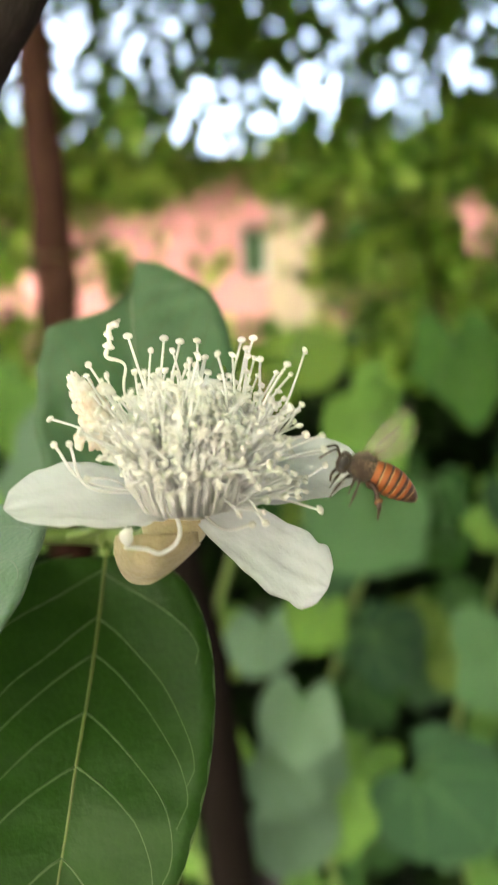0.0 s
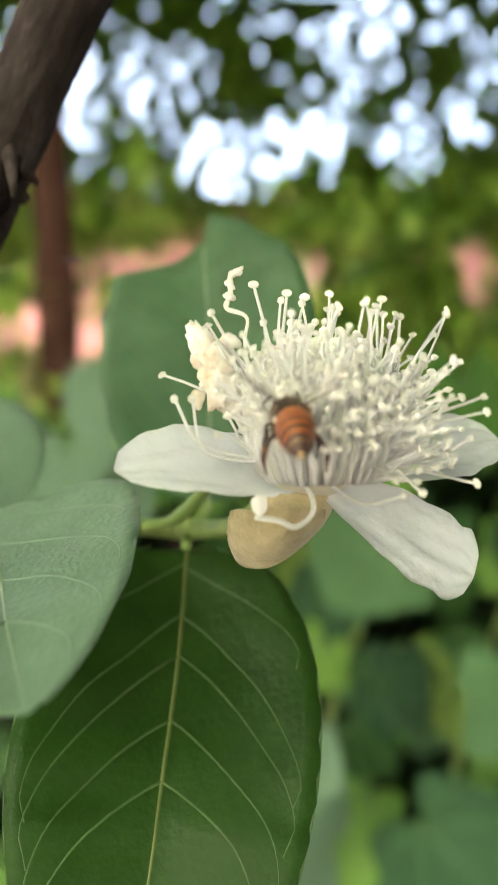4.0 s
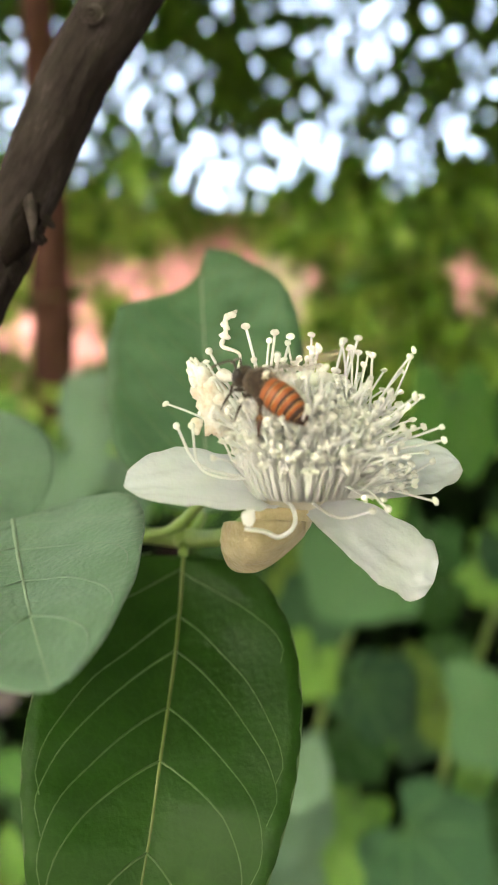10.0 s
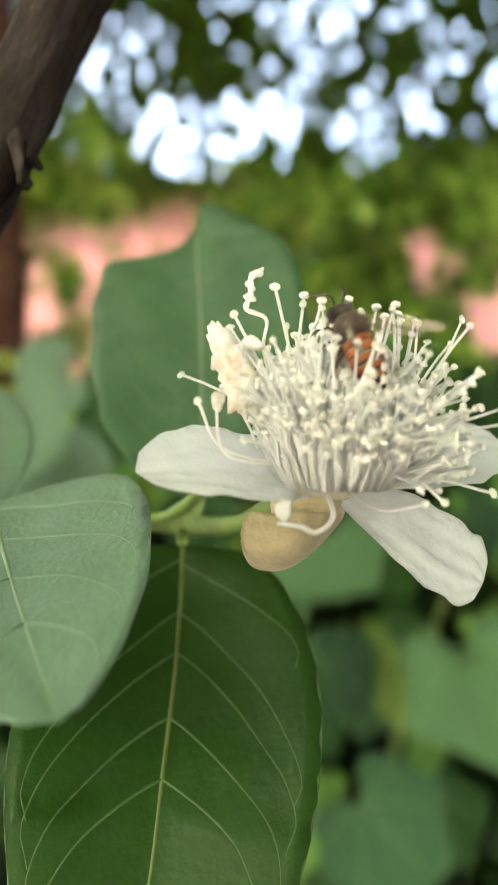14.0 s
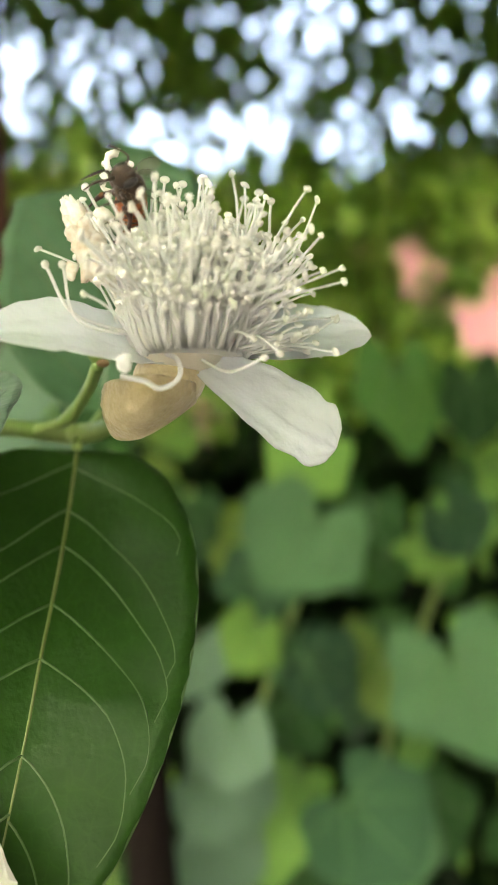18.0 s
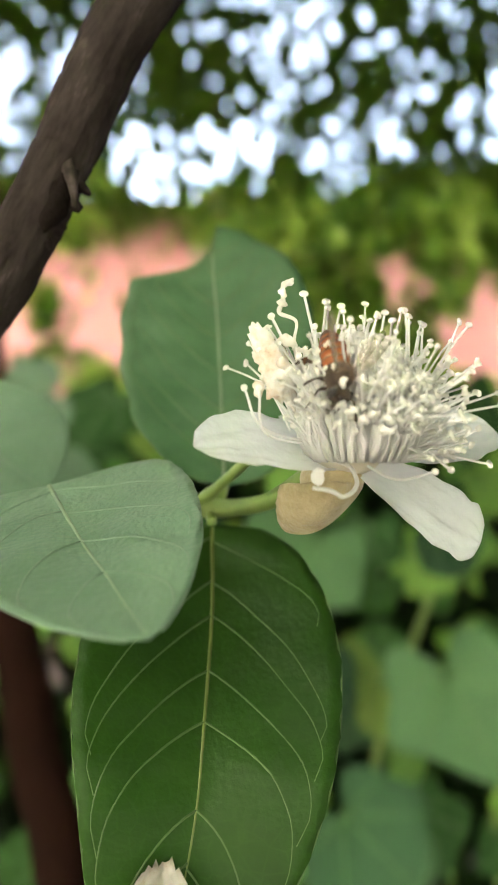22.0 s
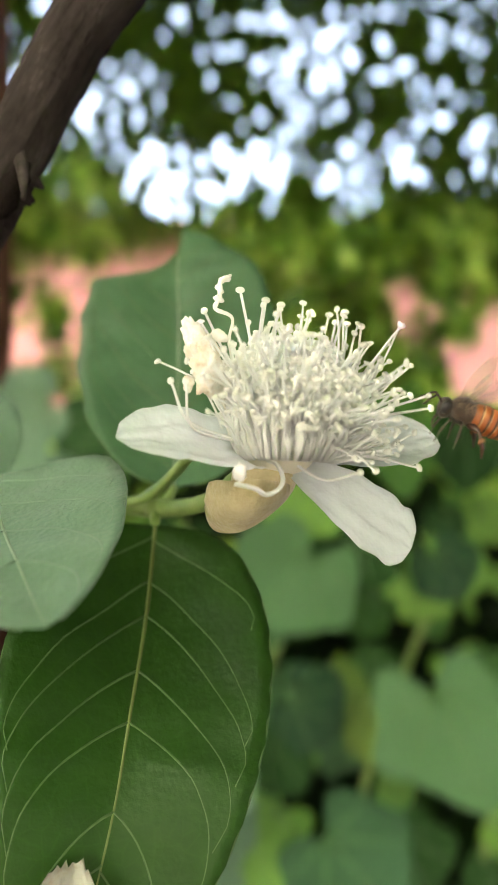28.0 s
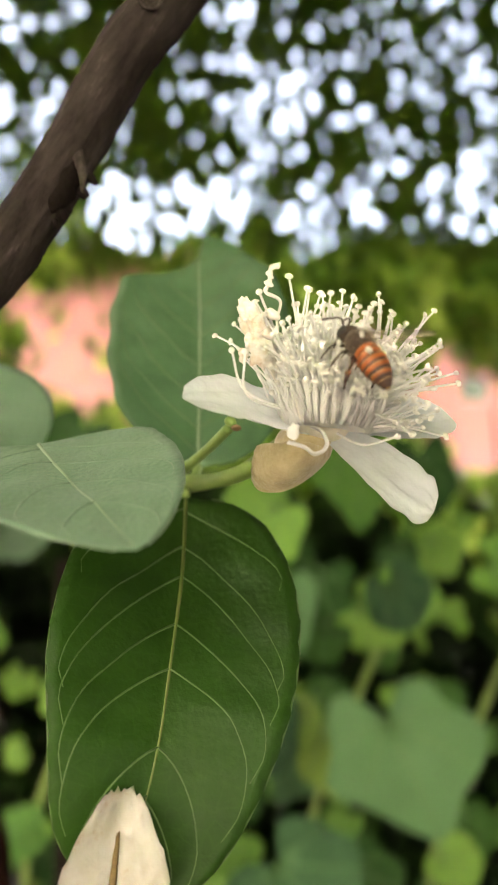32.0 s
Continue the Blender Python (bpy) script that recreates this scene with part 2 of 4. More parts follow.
M_VINE_YELLOW = material("vine_leaf_yellow", [(0.09, 0.17, 0.02), (0.17, 0.26, 0.035)], 0.5, 25, 0.3, 120, 0.3, rand=0.5)
M_VINE_MID = material("vine_leaf_mid", [(0.015, 0.050, 0.020), (0.036, 0.095, 0.042), (0.072, 0.155, 0.066)], 0.5, 45, 0.6, 160, 0.2, rand=1.2, spec=0.25)
# Green taken near black: the shade between the creeper leaves is in this colour.
M_DARK_BUSH = material("shade_coloured_leaves", [(0.0015, 0.0045, 0.001), (0.003, 0.009, 0.0015), (0.01, 0.026, 0.004)], 0.7, 5, spec=0.1, through_light=0.15, island=0.9)
M_SPECK = material("pale_speck", [(0.6, 0.58, 0.5), (0.7, 0.68, 0.6)], 0.8, 2000)
M_BROWN = material("brown_bud", [(0.10, 0.06, 0.025), (0.2, 0.14, 0.06)], 0.8, 900, 0.5, 3000)
M_VEIN_FAINT = material("leaf_vein_faint", [(0.09, 0.15, 0.098), (0.12, 0.182, 0.125)], 0.55, 300)
M_DISC = material("floral_disc", [(0.82, 0.8, 0.68), (0.9, 0.88, 0.78)], 0.6, 900, 0.4, 3000, 0.4)


# ---- setting ----
def ground_sheet():
    bm = bmesh.new()
    n = 40
    rows = []
    for i in range(n + 1):
        row = []
        for k in range(n + 1):
            a, b = (i / n * 2 - 1), (k / n * 2 - 1)
            x, y = 400 * a * abs(a) ** 2, 400 * b * abs(b) ** 2
            row.append(bm.verts.new((x, y, 0.06 * noise.noise(Vector((x, y, 0)) * 0.7))))
        rows.append(row)
    for i in range(n):
        for k in range(n):
            bm.faces.new((rows[i][k], rows[i + 1][k], rows[i + 1][k + 1], rows[i][k + 1]))
    ob = part("ground", bm, M_SOIL, None)
    return tagged(ob, "bare brown garden soil with some weeds under the trees", "ground", kind="structure")


def box(bm, lo, hi, mat=0):
    lo, hi = Vector(lo), Vector(hi)
    r = bmesh.ops.create_cube(bm, size=1, matrix=Matrix.LocRotScale((lo + hi) / 2, None, hi - lo))
    for f in {f for v in r["verts"] for f in v.link_faces}:
        f.material_index = mat
    return r


def bevel_box(lo, hi, width, mat=0):
    bm = bmesh.new()
    box(bm, lo, hi, mat)
    bmesh.ops.bevel(bm, geom=list(bm.edges), offset=width, segments=2, affect="EDGES")
    return bm


def pink_house():
    """The painted house behind the trees, its wall towards the garden with two windows and a cream end."""
    y = 7.0
    house = thing("house", (0.6, y, 0), "pink plastered house with cream corner seen through leaves", "house")
    holes = [(-0.12, 0.10, 2.35, 2.78), (2.69, 2.95, 2.34, 2.58)]
    xs = sorted({-3.6, 0.5, 4.5, *(v for h in holes for v in h[:2])})
    zs = sorted({0.0, 3.22, *(v for h in holes for v in h[2:])})
    bm = bmesh.new()
    for x0, x1 in zip(xs, xs[1:]):
        for z0, z1 in zip(zs, zs[1:]):
            if not any(h[0] <= x0 < h[1] and h[2] <= z0 < h[3] for h in holes):
                cream = 0.10 <= x0 < 0.5
                box(bm, (x0, y, z0), (x1, y + 0.25, z1), 1 if cream else 0)
    bmesh.ops.remove_doubles(bm, verts=bm.verts, dist=1e-4)
    part("wall", bm, [M_PINK, M_CREAM], house, smooth=False)
    part("roof", bevel_box((-3.7, y - 0.25, 3.22), (4.6, y + 5, 3.30), 0.02), M_CREAM, house, "cream concrete roof slab", smooth=False)
    part("side_wall", bevel_box((-3.6, y + 0.25, 0), (-3.35, y + 5, 3.22), 0.01), M_PINK, house, smooth=False)
    part("side_wall", bevel_box((4.25, y + 0.25, 0), (4.5, y + 5, 3.22), 0.01), M_PINK, house, smooth=False)
    part("ledge", bevel_box((2.4, y - 0.35, 0), (4.4, y - 0.01, 1.75), 0.02), M_WHITE, house, "whitewashed ledge under the window", smooth=False)
    for x0, x1, z0, z1 in holes:
        bm = bmesh.new()
        w = 0.03
        for lo, hi in (((x0, z0), (x1, z0 + w)), ((x0, z1 - w), (x1, z1)), ((x0, z0 + w), (x0 + w, z1 - w)), ((x1 - w, z0 + w), (x1, z1 - w))):
            box(bm, (lo[0], y + 0.05, lo[1]), (hi[0], y + 0.11, hi[1]))
        win = part("window", bm, M_FRAME, house, "grey framed window", smooth=False)
        bm = bmesh.new()
        box(bm, (x0 + w, y + 0.07, z0 + w), (x1 - w, y + 0.08, z1 - w))
        part("pane", bm, M_PANE, win, "dark window pane", smooth=False)


def trunk(name, points, r0, r1, mat, label, category="tree"):
    t = thing(name, points[0], label, category)
    bm = bmesh.new()
    tube(bm, smooth_path(points, 24), lambda s: r0 + (r1 - r0) * s, 14, True, 0.25)
    part("trunk", bm, mat, t)
    return t


# ---- foliage ----
LEAF_V = np.array([(0, 0, 0), (-0.30, 0.3, 0.05), (0.30, 0.3, 0.05), (0, 0.35, -0.02), (-0.27, 0.68, 0.03), (0.27, 0.68, 0.03), (0, 0.7, -0.03), (0, 1.05, -0.10)])
LEAF_F = [(0, 3, 1), (0, 2, 3), (1, 3, 6, 4), (3, 2, 5, 6), (4, 6, 7), (6, 5, 7)]


def scatter(name, places, sizes, mat, parent, rng, flat=0.6, label="", aim=None):
    """Many small leaves as one mesh; aim: the way their faces mostly look."""
    n = len(places)
    nor = rng.normal(size=(n, 3)) * flat + np.array(aim or (0, -0.6, 0.8))
    nor /= np.linalg.norm(nor, axis=1)[:, None]
    d = rng.normal(size=(n, 3)) + np.array((0, 0, -0.9))
    d -= nor * (d * nor).sum(1)[:, None]
    d /= np.linalg.norm(d, axis=1)[:, None]
    s = np.cross(d, nor)
    size = np.asarray(sizes)[:, None, None]
    v = (s[:, None] * LEAF_V[None, :, :1] + d[:, None] * (LEAF_V[None, :, 1:2] - 0.5) + nor[:, None] * LEAF_V[None, :, 2:]) * size + places[:, None]
    base = np.array(parent.location) if parent else 0
    faces = [tuple(i + 8 * k for i in f) for k in range(n) for f in LEAF_F]
    me = bpy.data.meshes.new(name)
    me.from_pydata((v.reshape(-1, 3) - base).tolist(), [], faces)
    me.materials.append(mat)
    ob = new(name, me)
    ob.parent = parent
    return tagged(ob, label, kind="stuff")


# the open places in the crowns, seen as bright spots: x, z and half sizes in metres, three metres off, and how many gaps each holds
GAPS = [(0.02, 1.00, 0.30, 0.13, 42), (-0.32, 0.94, 0.05, 0.05, 9), (0.27, 1.06, 0.12, 0.15, 24), (0.55, 1.04, 0.12, 0.12, 20), (0.74, 1.13, 0.10, 0.08, 12),
        (0.42, 1.34, 0.14, 0.12, 20), (0.83, 1.33, 0.10, 0.12, 14), (-0.36, 1.30, 0.10, 0.16, 26), (-0.58, 1.22, 0.08, 0.18, 26), (-0.48, 1.02, 0.06, 0.08, 14), (-0.72, 1.25, 0.12, 0.25, 30), (-0.62, 0.98, 0.08, 0.06, 8), (-0.16, 1.10, 0.03, 0.03, 3),
        (0.52, 1.55, 0.28, 0.14, 21), (1.12, 1.25, 0.18, 0.20, 27), (1.1, 1.68, 0.30, 0.18, 27), (0.15, 1.60, 0.40, 0.25, 16), (-0.6, 1.65, 0.35, 0.25, 14), (0.6, 1.95, 0.8, 0.2, 24)]


def tree_crowns():
    rng = np.random.default_rng(3)
    holes = []
    for j, (x, z, rx, rz, k) in enumerate(GAPS):
        wide = (0.0065, 0.0145) if j == 0 else (0.0050, 0.0125)
        for _ in range(round(k * (2.6 if j == 0 else 1.5))):
            a, r = rng.uniform(0, 2 * np.pi), math.sqrt(rng.uniform(0, 1))
            h = (x + rx * r * math.cos(a), z + rz * r * math.sin(a), rng.uniform(*wide))
            if all(math.hypot(h[0] - g[0], h[1] - g[1]) > (0.0265 if j == 0 else 0.028) for g in holes):
                holes.append(h)
    holes += list(zip(rng.uniform(-0.9, 1.7, 340), rng.uniform(1.05, 2.2, 340), rng.uniform(0.002, 0.008, 340)))
    holes = np.array(holes)
    n = 180000
    y = rng.uniform(2.4, 4.4, n)
    u = rng.uniform(-1.5, 1.9, n)
    v = rng.uniform(0.62, 2.3, n)
    low = 0.75 + 0.10 * np.sin(u * 3.0 + 1) + 0.12 * rng.normal(size=n) * 0.5
    keep = (v > low) & ((v > 0.92) | (rng.random(n) < 0.6))
    for hx, hz, hr in holes:
        keep &= (u - hx) ** 2 + (v - hz) ** 2 > (hr + 0.0105) ** 2
    y, u, v = y[keep], u[keep], v[keep]
    places = np.stack([u * y / 3, y, 1.30 + v * y / 3], 1)
    crown = thing("tree", (0.2, 3.4, 0), "leafy dark green trees with bright sky showing through the crowns", "tree")
    scatter("crown", places, rng.uniform(0.028, 0.040, len(y)) * y / 3, M_CANOPY, crown, rng)
    bm = bmesh.new()
    tube(bm, smooth_path([(2.6, 4.6, 0), (2.55, 4.6, 1.2), (2.5, 4.5, 2.4), (2.2, 4.3, 4.2)], 20), lambda s: 0.09 - 0.05 * s, 12, True, 0.2)
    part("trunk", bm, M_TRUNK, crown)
    for k, (x0, z0, x1, z1) in enumerate([(2.5, 2.9, 0.9, 3.9), (2.5, 3.1, 1.8, 4.1)]):
        bm = bmesh.new()
        tube(bm, smooth_path([(x0, 4.5, z0), ((x0 + x1) / 2, 4.4, (z0 + z1) / 2 + 0.1), (x1, 4.3, z1)], 10), lambda s: 0.035 - 0.025 * s, 8, True, 0.2)
        part("limb", bm, M_TRUNK, crown)


def shrub(name, zones, size, mat, label, seed, open_spots=()):
    """A bush: leaves gathered in clumps in zones given as slopes (across and up) from the eye's height, near and far limit in metres, and a count."""
    rng = np.random.default_rng(seed)
    places = []
    for (u0, u1, v0, v1), (y0, y1), k in zones:
        clumps = rng.uniform((u0, v0, y0), (u1, v1, y1), (max(4, k // 30), 3))
        pick = clumps[rng.integers(0, len(clumps), k)] + rng.normal(size=(k, 3)) * (0.022, 0.018, 0.12)
        for u, v, r in open_spots:
            pick = pick[np.hypot(pick[:, 0] - u, pick[:, 1] - v) > r]
        places.append(np.stack([pick[:, 0] * pick[:, 2], pick[:, 2], 1.30 + pick[:, 1] * pick[:, 2]], 1))
    places = np.concatenate(places)
    b = thing(name, (float(places[:, 0].mean()), float(places[:, 1].mean()), 0), label, "bush")
    scatter("foliage", places, rng.uniform(*size, len(places)), mat, b, rng)
    for k in range(7):
        x, y, _ = places[rng.integers(0, len(places))]
        bm = bmesh.new()
        top = float(places[:, 2].mean()) + 0.15
        tube(bm, smooth_path([(x, y, 0), (x + 0.05, y, top * 0.5), (x - 0.04, y + 0.03, top)], 10), lambda s: 0.012 - 0.008 * s, 7)
        part("stem", bm, M_TRUNK, b)
    return b


def shade_crowns():
    """Unseen crowns, added over and behind the place to keep most skylight out."""
    rng = np.random.default_rng(8)
    n = 48000
    a = rng.uniform(0, 2 * np.pi, n)
    e = np.arcsin(rng.uniform(0.08, 1.0, n))
    r = rng.uniform(3.6, 5.5, n)
    d = np.stack([np.cos(e) * np.cos(a), np.cos(e) * np.sin(a), np.sin(e)], 1)
    # thinned low down behind the viewer to let light onto the flower's front
    open_share = np.where(d[:, 0] < 0.1, 0.34, 0.22) + np.where(d[:, 2] < 0.55, 0.22, 0.0)
    back = (d[:, 1] < -0.05) & (d[:, 2] < 0.88) & (rng.random(n) < open_share)
    ahead = back | (d[:, 1] > 0) & (np.abs(d[:, 0]) < 0.75 * d[:, 1]) & (d[:, 2] < 0.95 * d[:, 1])
    p = d[~ahead] * r[~ahead, None] + (0, 0, 1.3)
    # more added crowns, out of view high over the bushes and the house, to shade them
    m = 24000
    y = rng.uniform(3.2, 11.5, m)
    far = np.stack([rng.uniform(-7, 7, m), y, 1.3 + 0.75 * y + rng.uniform(0.0, 1.2, m)], 1)
    p = np.concatenate([p, far])
    crown = thing("tree", (-1.5, -3.0, 0), "unseen tree crowns added overhead to block the sky's light", "tree")
    scatter("crown", p, rng.uniform(0.18, 0.30, len(p)), M_CANOPY, crown, rng, flat=1.0)
    bm = bmesh.new()
    tube(bm, smooth_path([(-1.5, -3.0, 0), (-1.45, -3.0, 1.8), (-1.3, -2.8, 3.6), (-0.8, -2.0, 5.0)], 20), lambda s: 0.16 - 0.1 * s, 12, True, 0.2)
    part("trunk", bm, M_TRUNK, crown)


def vine_leaf_mesh(name, seed, lobes, mat=None):
    """A broad creeper leaf, folded a little along its midrib, with raised veins; its stalk end at the origin, its tip along +y."""
    rng = random.Random(seed)
    bm = bmesh.new()
    n = 28
    ph = rng.uniform(0, 6)
    rim, mid, inn = [], bm.verts.new((0, 0.12, -0.02)), []
    for k in range(n):
        a = 2 * math.pi * k / n
        r = 0.52 * (1 + lobes * math.cos(5 * (a - math.pi / 2)) + 0.10 * math.cos(a - math.pi / 2)) * (1 + 0.03 * math.sin(9 * a + ph))
        notch = math.exp(-((a - 1.5 * math.pi) / 0.35) ** 2)
        r *= 1 - 0.75 * notch
        x, y = r * math.cos(a), 0.30 + r * math.sin(a)
        z = 0.10 * abs(x) - 0.10 * y * y + 0.04 * math.sin(3 * a + ph)
        rim.append(bm.verts.new((x, y, z)))
        inn.append(bm.verts.new((x * 0.55, 0.12 + (y - 0.12) * 0.55, 0.10 * abs(x) * 0.5 - 0.03 * y * y + 0.012 * math.cos(5 * (a - math.pi / 2)))))
    for k in range(n):
        j = (k + 1) % n
        bm.faces.new((inn[k], inn[j], rim[j], rim[k]))
        bm.faces.new((mid, inn[j], inn[k]))
    for k in range(5):
        j = round((math.pi / 2 + (k - 2) * 0.95) / (2 * math.pi) * n) % n
        rib = [q.co + Vector((0, 0, 0.006)) for q in (mid, inn[j], rim[j])]
        tube(bm, [rib[0], rib[0].lerp(rib[1], 0.5), rib[1], rib[1].lerp(rib[2], 0.5), rib[2]], lambda s: 0.014 - 0.01 * s, 5, True, 0.0, 1)
    for f in bm.faces:
        f.smooth = True
    me = bpy.data.meshes.new(name)
    bm.to_mesh(me)
    bm.free()
    me.materials.append(mat or M_VINE)
    me.materials.append(M_VINE_VEIN)
    return me


# ---- the guava twig ----
def leaf(name, mid, wide_l, wide_r, facing, mats, label, veins=8, fold=0.25, curl=0.0, wave=0.02, stalk=None, seed=1, junctions=None):
    """A guava leaf: mid, points of its midrib from stalk to tip; wide_l and wide_r, half widths in metres over 0..1; facing, the way its face looks."""
    blade_mat, rib_mat, vein_mat = mats
    n, m = 48, 9
    path = smooth_path(mid, n)
    facing = Vector(facing).normalized()

    def surface(s, u):
        k = min(int(s * n), n - 1)
        p = path[k].lerp(path[k + 1], s * n - k)
        tan = (path[min(k + 2, n)] - path[max(k - 1, 0)]).normalized()
        side = tan.cross(facing).normalized()
        nor = side.cross(tan).normalized()
        w = (wide_r if u > 0 else wide_l)(s)
        x = u * w
        au = abs(u)
        lift = fold * w * au * (1 - curl * au) + wave * w * math.sin(s * 2 * math.pi * (veins + 1) - au * 3.0) * au * (1.3 - au) * 1.2
        lift += 0.05 * w * noise.noise(Vector((s * 5, u * 2, seed)))
        return p + side * x + nor * lift, nor

    ob = thing(name, path[0], label, "leaf")
    bm = bmesh.new()
    grid = []
    for i in range(n + 1):
        s = i / n
        grid.append([bm.verts.new(surface(s, (k - m) / m * (1 + (0.012 * math.sin(s * 90 + k) if k in (0, 2 * m) else 0)))[0]) for k in range(2 * m + 1)])
    for i in range(n):
        for k in range(2 * m):
            bm.faces.new((grid[i][k], grid[i + 1][k], grid[i + 1][k + 1], grid[i][k + 1]))
    bmesh.ops.remove_doubles(bm, verts=bm.verts, dist=1e-6)
    bmesh.ops.solidify(bm, geom=bm.faces[:], thickness=0.00018)
    blade = part("blade", bm, blade_mat, ob)
    bm = bmesh.new()
    tube(bm, [surface(i / n * 0.985, 0)[0] + surface(i / n * 0.985, 0)[1] * 0.00012 for i in range(n + 1)], lambda s: 0.00028 - 0.0002 * s, 7)
    part("midrib", bm, rib_mat, ob, "raised yellowish midrib")
    spread = 0.82 / max(1, veins)
    for sgn in (-1, 1):
        starts = junctions[0 if sgn < 0 else 1] if junctions else [0.05 + spread * (v + 0.15 * noise.noise(Vector((v * 3.7, sgn * 5, seed)))) for v in range(veins)]
        for j, s0 in enumerate(starts):
            reach = (0.28 if sgn < 0 else 0.34) * (1.0 if s0 > 0.1 else 0.6) if junctions else 0.31
            bm = bmesh.new()
            pts = []
            for i in range(19):
                q = i / 16
                u = sgn * 0.90 * (1 - max(0.0, 1 - q) ** 1.55) * (1 - 0.10 * max(0.0, q - 1) / 0.3)
                q = max(0.0, q + 0.025 * q * noise.noise(Vector((q * 5, s0 * 30, seed))))
                w = s0 + reach * q ** 1.12
                if w > 0.985:
                    break
                p, nor = surface(w, u)
                pts.append(p + nor * 0.00016)
            if len(pts) > 3:
                tube(bm, pts, lambda t: 0.000135 - 0.00008 * t, 5)
                part("vein", bm, vein_mat, ob)
            else:
                bm.free()
    for sgn in (-1, 1):
        bm = bmesh.new()
        tube(bm, [surface(i / n * 0.98 + 0.005, sgn * 1.0)[0] for i in range(n + 1)], 0.00011, 5)
        part("margin", bm, vein_mat, ob, "pale thin leaf edge")
    if stalk:
        bm = bmesh.new()
        tube(bm, smooth_path(stalk, 12), lambda s: 0.0007 - 0.0001 * s, 8)
        part("stalk", bm, M_STEM, ob, "short green leaf stalk")
    return ob


def oval(w, a=0.75, b=0.7):
    return lambda s: w * (max(0.0, math.sin(math.pi * min(1, max(0, s)) ** a)) ** b + 0.012)


leaf("guava_leaf", [at(-0.74, 9.35, -1.03), at(-0.77, 8.55, -1.95), at(-0.87, 7.86, -2.88), at(-0.96, 7.41, -3.64), at(-1.15, 7.2, -4.6), at(-1.3, 7.15, -5.1)],
     oval(0.0135, 0.66, 0.62), oval(0.0133, 0.63, 0.60), (0.05, -0.85, 0.45), (M_LEAF, M_VEIN, M_VEIN_SIDE),
     "dark green guava leaf with pale yellow veins hanging below the flower", fold=0.22, wave=0.025, seed=1,
     junctions=([0.04, 0.135, 0.205, 0.31, 0.41, 0.6, 0.7], [0.03, 0.13, 0.205, 0.31, 0.41, 0.6, 0.69]),
     stalk=[at(-0.75, 9.6, -0.84), at(-0.75, 9.5, -0.9), at(-0.74, 9.3, -1.0)])
leaf("guava_leaf", [at(-2.55, 8.6, -0.55), at(-2.2, 7.5, -0.86), at(-1.75, 6.2, -1.2), at(-1.36, 5.2, -1.52)],
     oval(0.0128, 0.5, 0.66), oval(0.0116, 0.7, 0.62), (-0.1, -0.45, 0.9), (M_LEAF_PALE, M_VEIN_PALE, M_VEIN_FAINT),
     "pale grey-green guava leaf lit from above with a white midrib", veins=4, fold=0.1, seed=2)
leaf("guava_leaf", [at(-5.2, 12.0, 1.0), at(-4.35, 11.5, 0.41), at(-3.6, 11.0, -0.2), at(-2.87, 10.5, -0.67)],
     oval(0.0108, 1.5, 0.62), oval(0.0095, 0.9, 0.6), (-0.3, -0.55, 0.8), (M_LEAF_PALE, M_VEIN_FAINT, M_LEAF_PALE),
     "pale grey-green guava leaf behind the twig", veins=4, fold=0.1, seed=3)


def back_left(s):
    cut = float(np.interp(s, (0.635, 0.655, 0.67, 0.69, 0.73, 0.78, 0.8), (1, 0.9, 0.65, 0.36, 0.15, 0.05, 0.012)))
    return 0.0136 * max(0.0, math.sin(math.pi * min(1, s / 1.02) ** 0.8)) ** 0.6 * cut * (1 + 0.02 * math.sin(s * 40)) + 0.0002


torn_leaf = leaf("guava_leaf", [at(-0.55, 10.1, -0.6), at(-0.55, 10.9, 0.4), at(-0.58, 11.5, 1.7), at(-0.64, 11.9, 2.75), at(-0.56, 12.2, 3.32)],
     back_left, oval(0.0138, 0.85, 0.52), (0.0, -0.9, 0.35), (M_LEAF_BACK, M_VEIN_PALE, M_VEIN_SIDE),
     "green guava leaf with a torn tip standing behind the flower", fold=0.12, seed=4,
     stalk=[at(-0.75, 9.6, -0.84), at(-0.62, 9.8, -0.75), at(-0.55, 10.1, -0.6)])


def twig():
    t = thing("guava_twig", at(-0.75, 9.6, -0.84), "thin green guava twig bearing the leaves and the flower", "twig")
    for pts, r in (([at(-2.6, 9.0, -0.75), at(-1.6, 9.4, -0.76), at(-0.75, 9.6, -0.84), at(-0.2, 8.5, -0.72), at(0.1, 7.7, -0.45), at(0.3, 7.3, -0.25)], 0.00098),
                   ([at(-1.2, 9.5, -0.8), at(-0.85, 9.25, -0.7), at(-0.55, 8.75, -0.42), at(-0.37, 8.15, -0.2)], 0.00062)):
        bm = bmesh.new()
        tube(bm, smooth_path(pts, 30), lambda s, r=r: r * (1 + 0.25 * math.exp(-((s - 0.4) / 0.06) ** 2)), 10, True, 0.1)
        part("stem", bm, M_STEM, t)
    bm = bmesh.new()
    ball(bm, at(-0.75, 9.55, -0.85), (0.0014, 0.0012, 0.0013), 8, 10)
    part("node", bm, M_STEM, t, "brownish swollen twig joint")
    return t


twig()


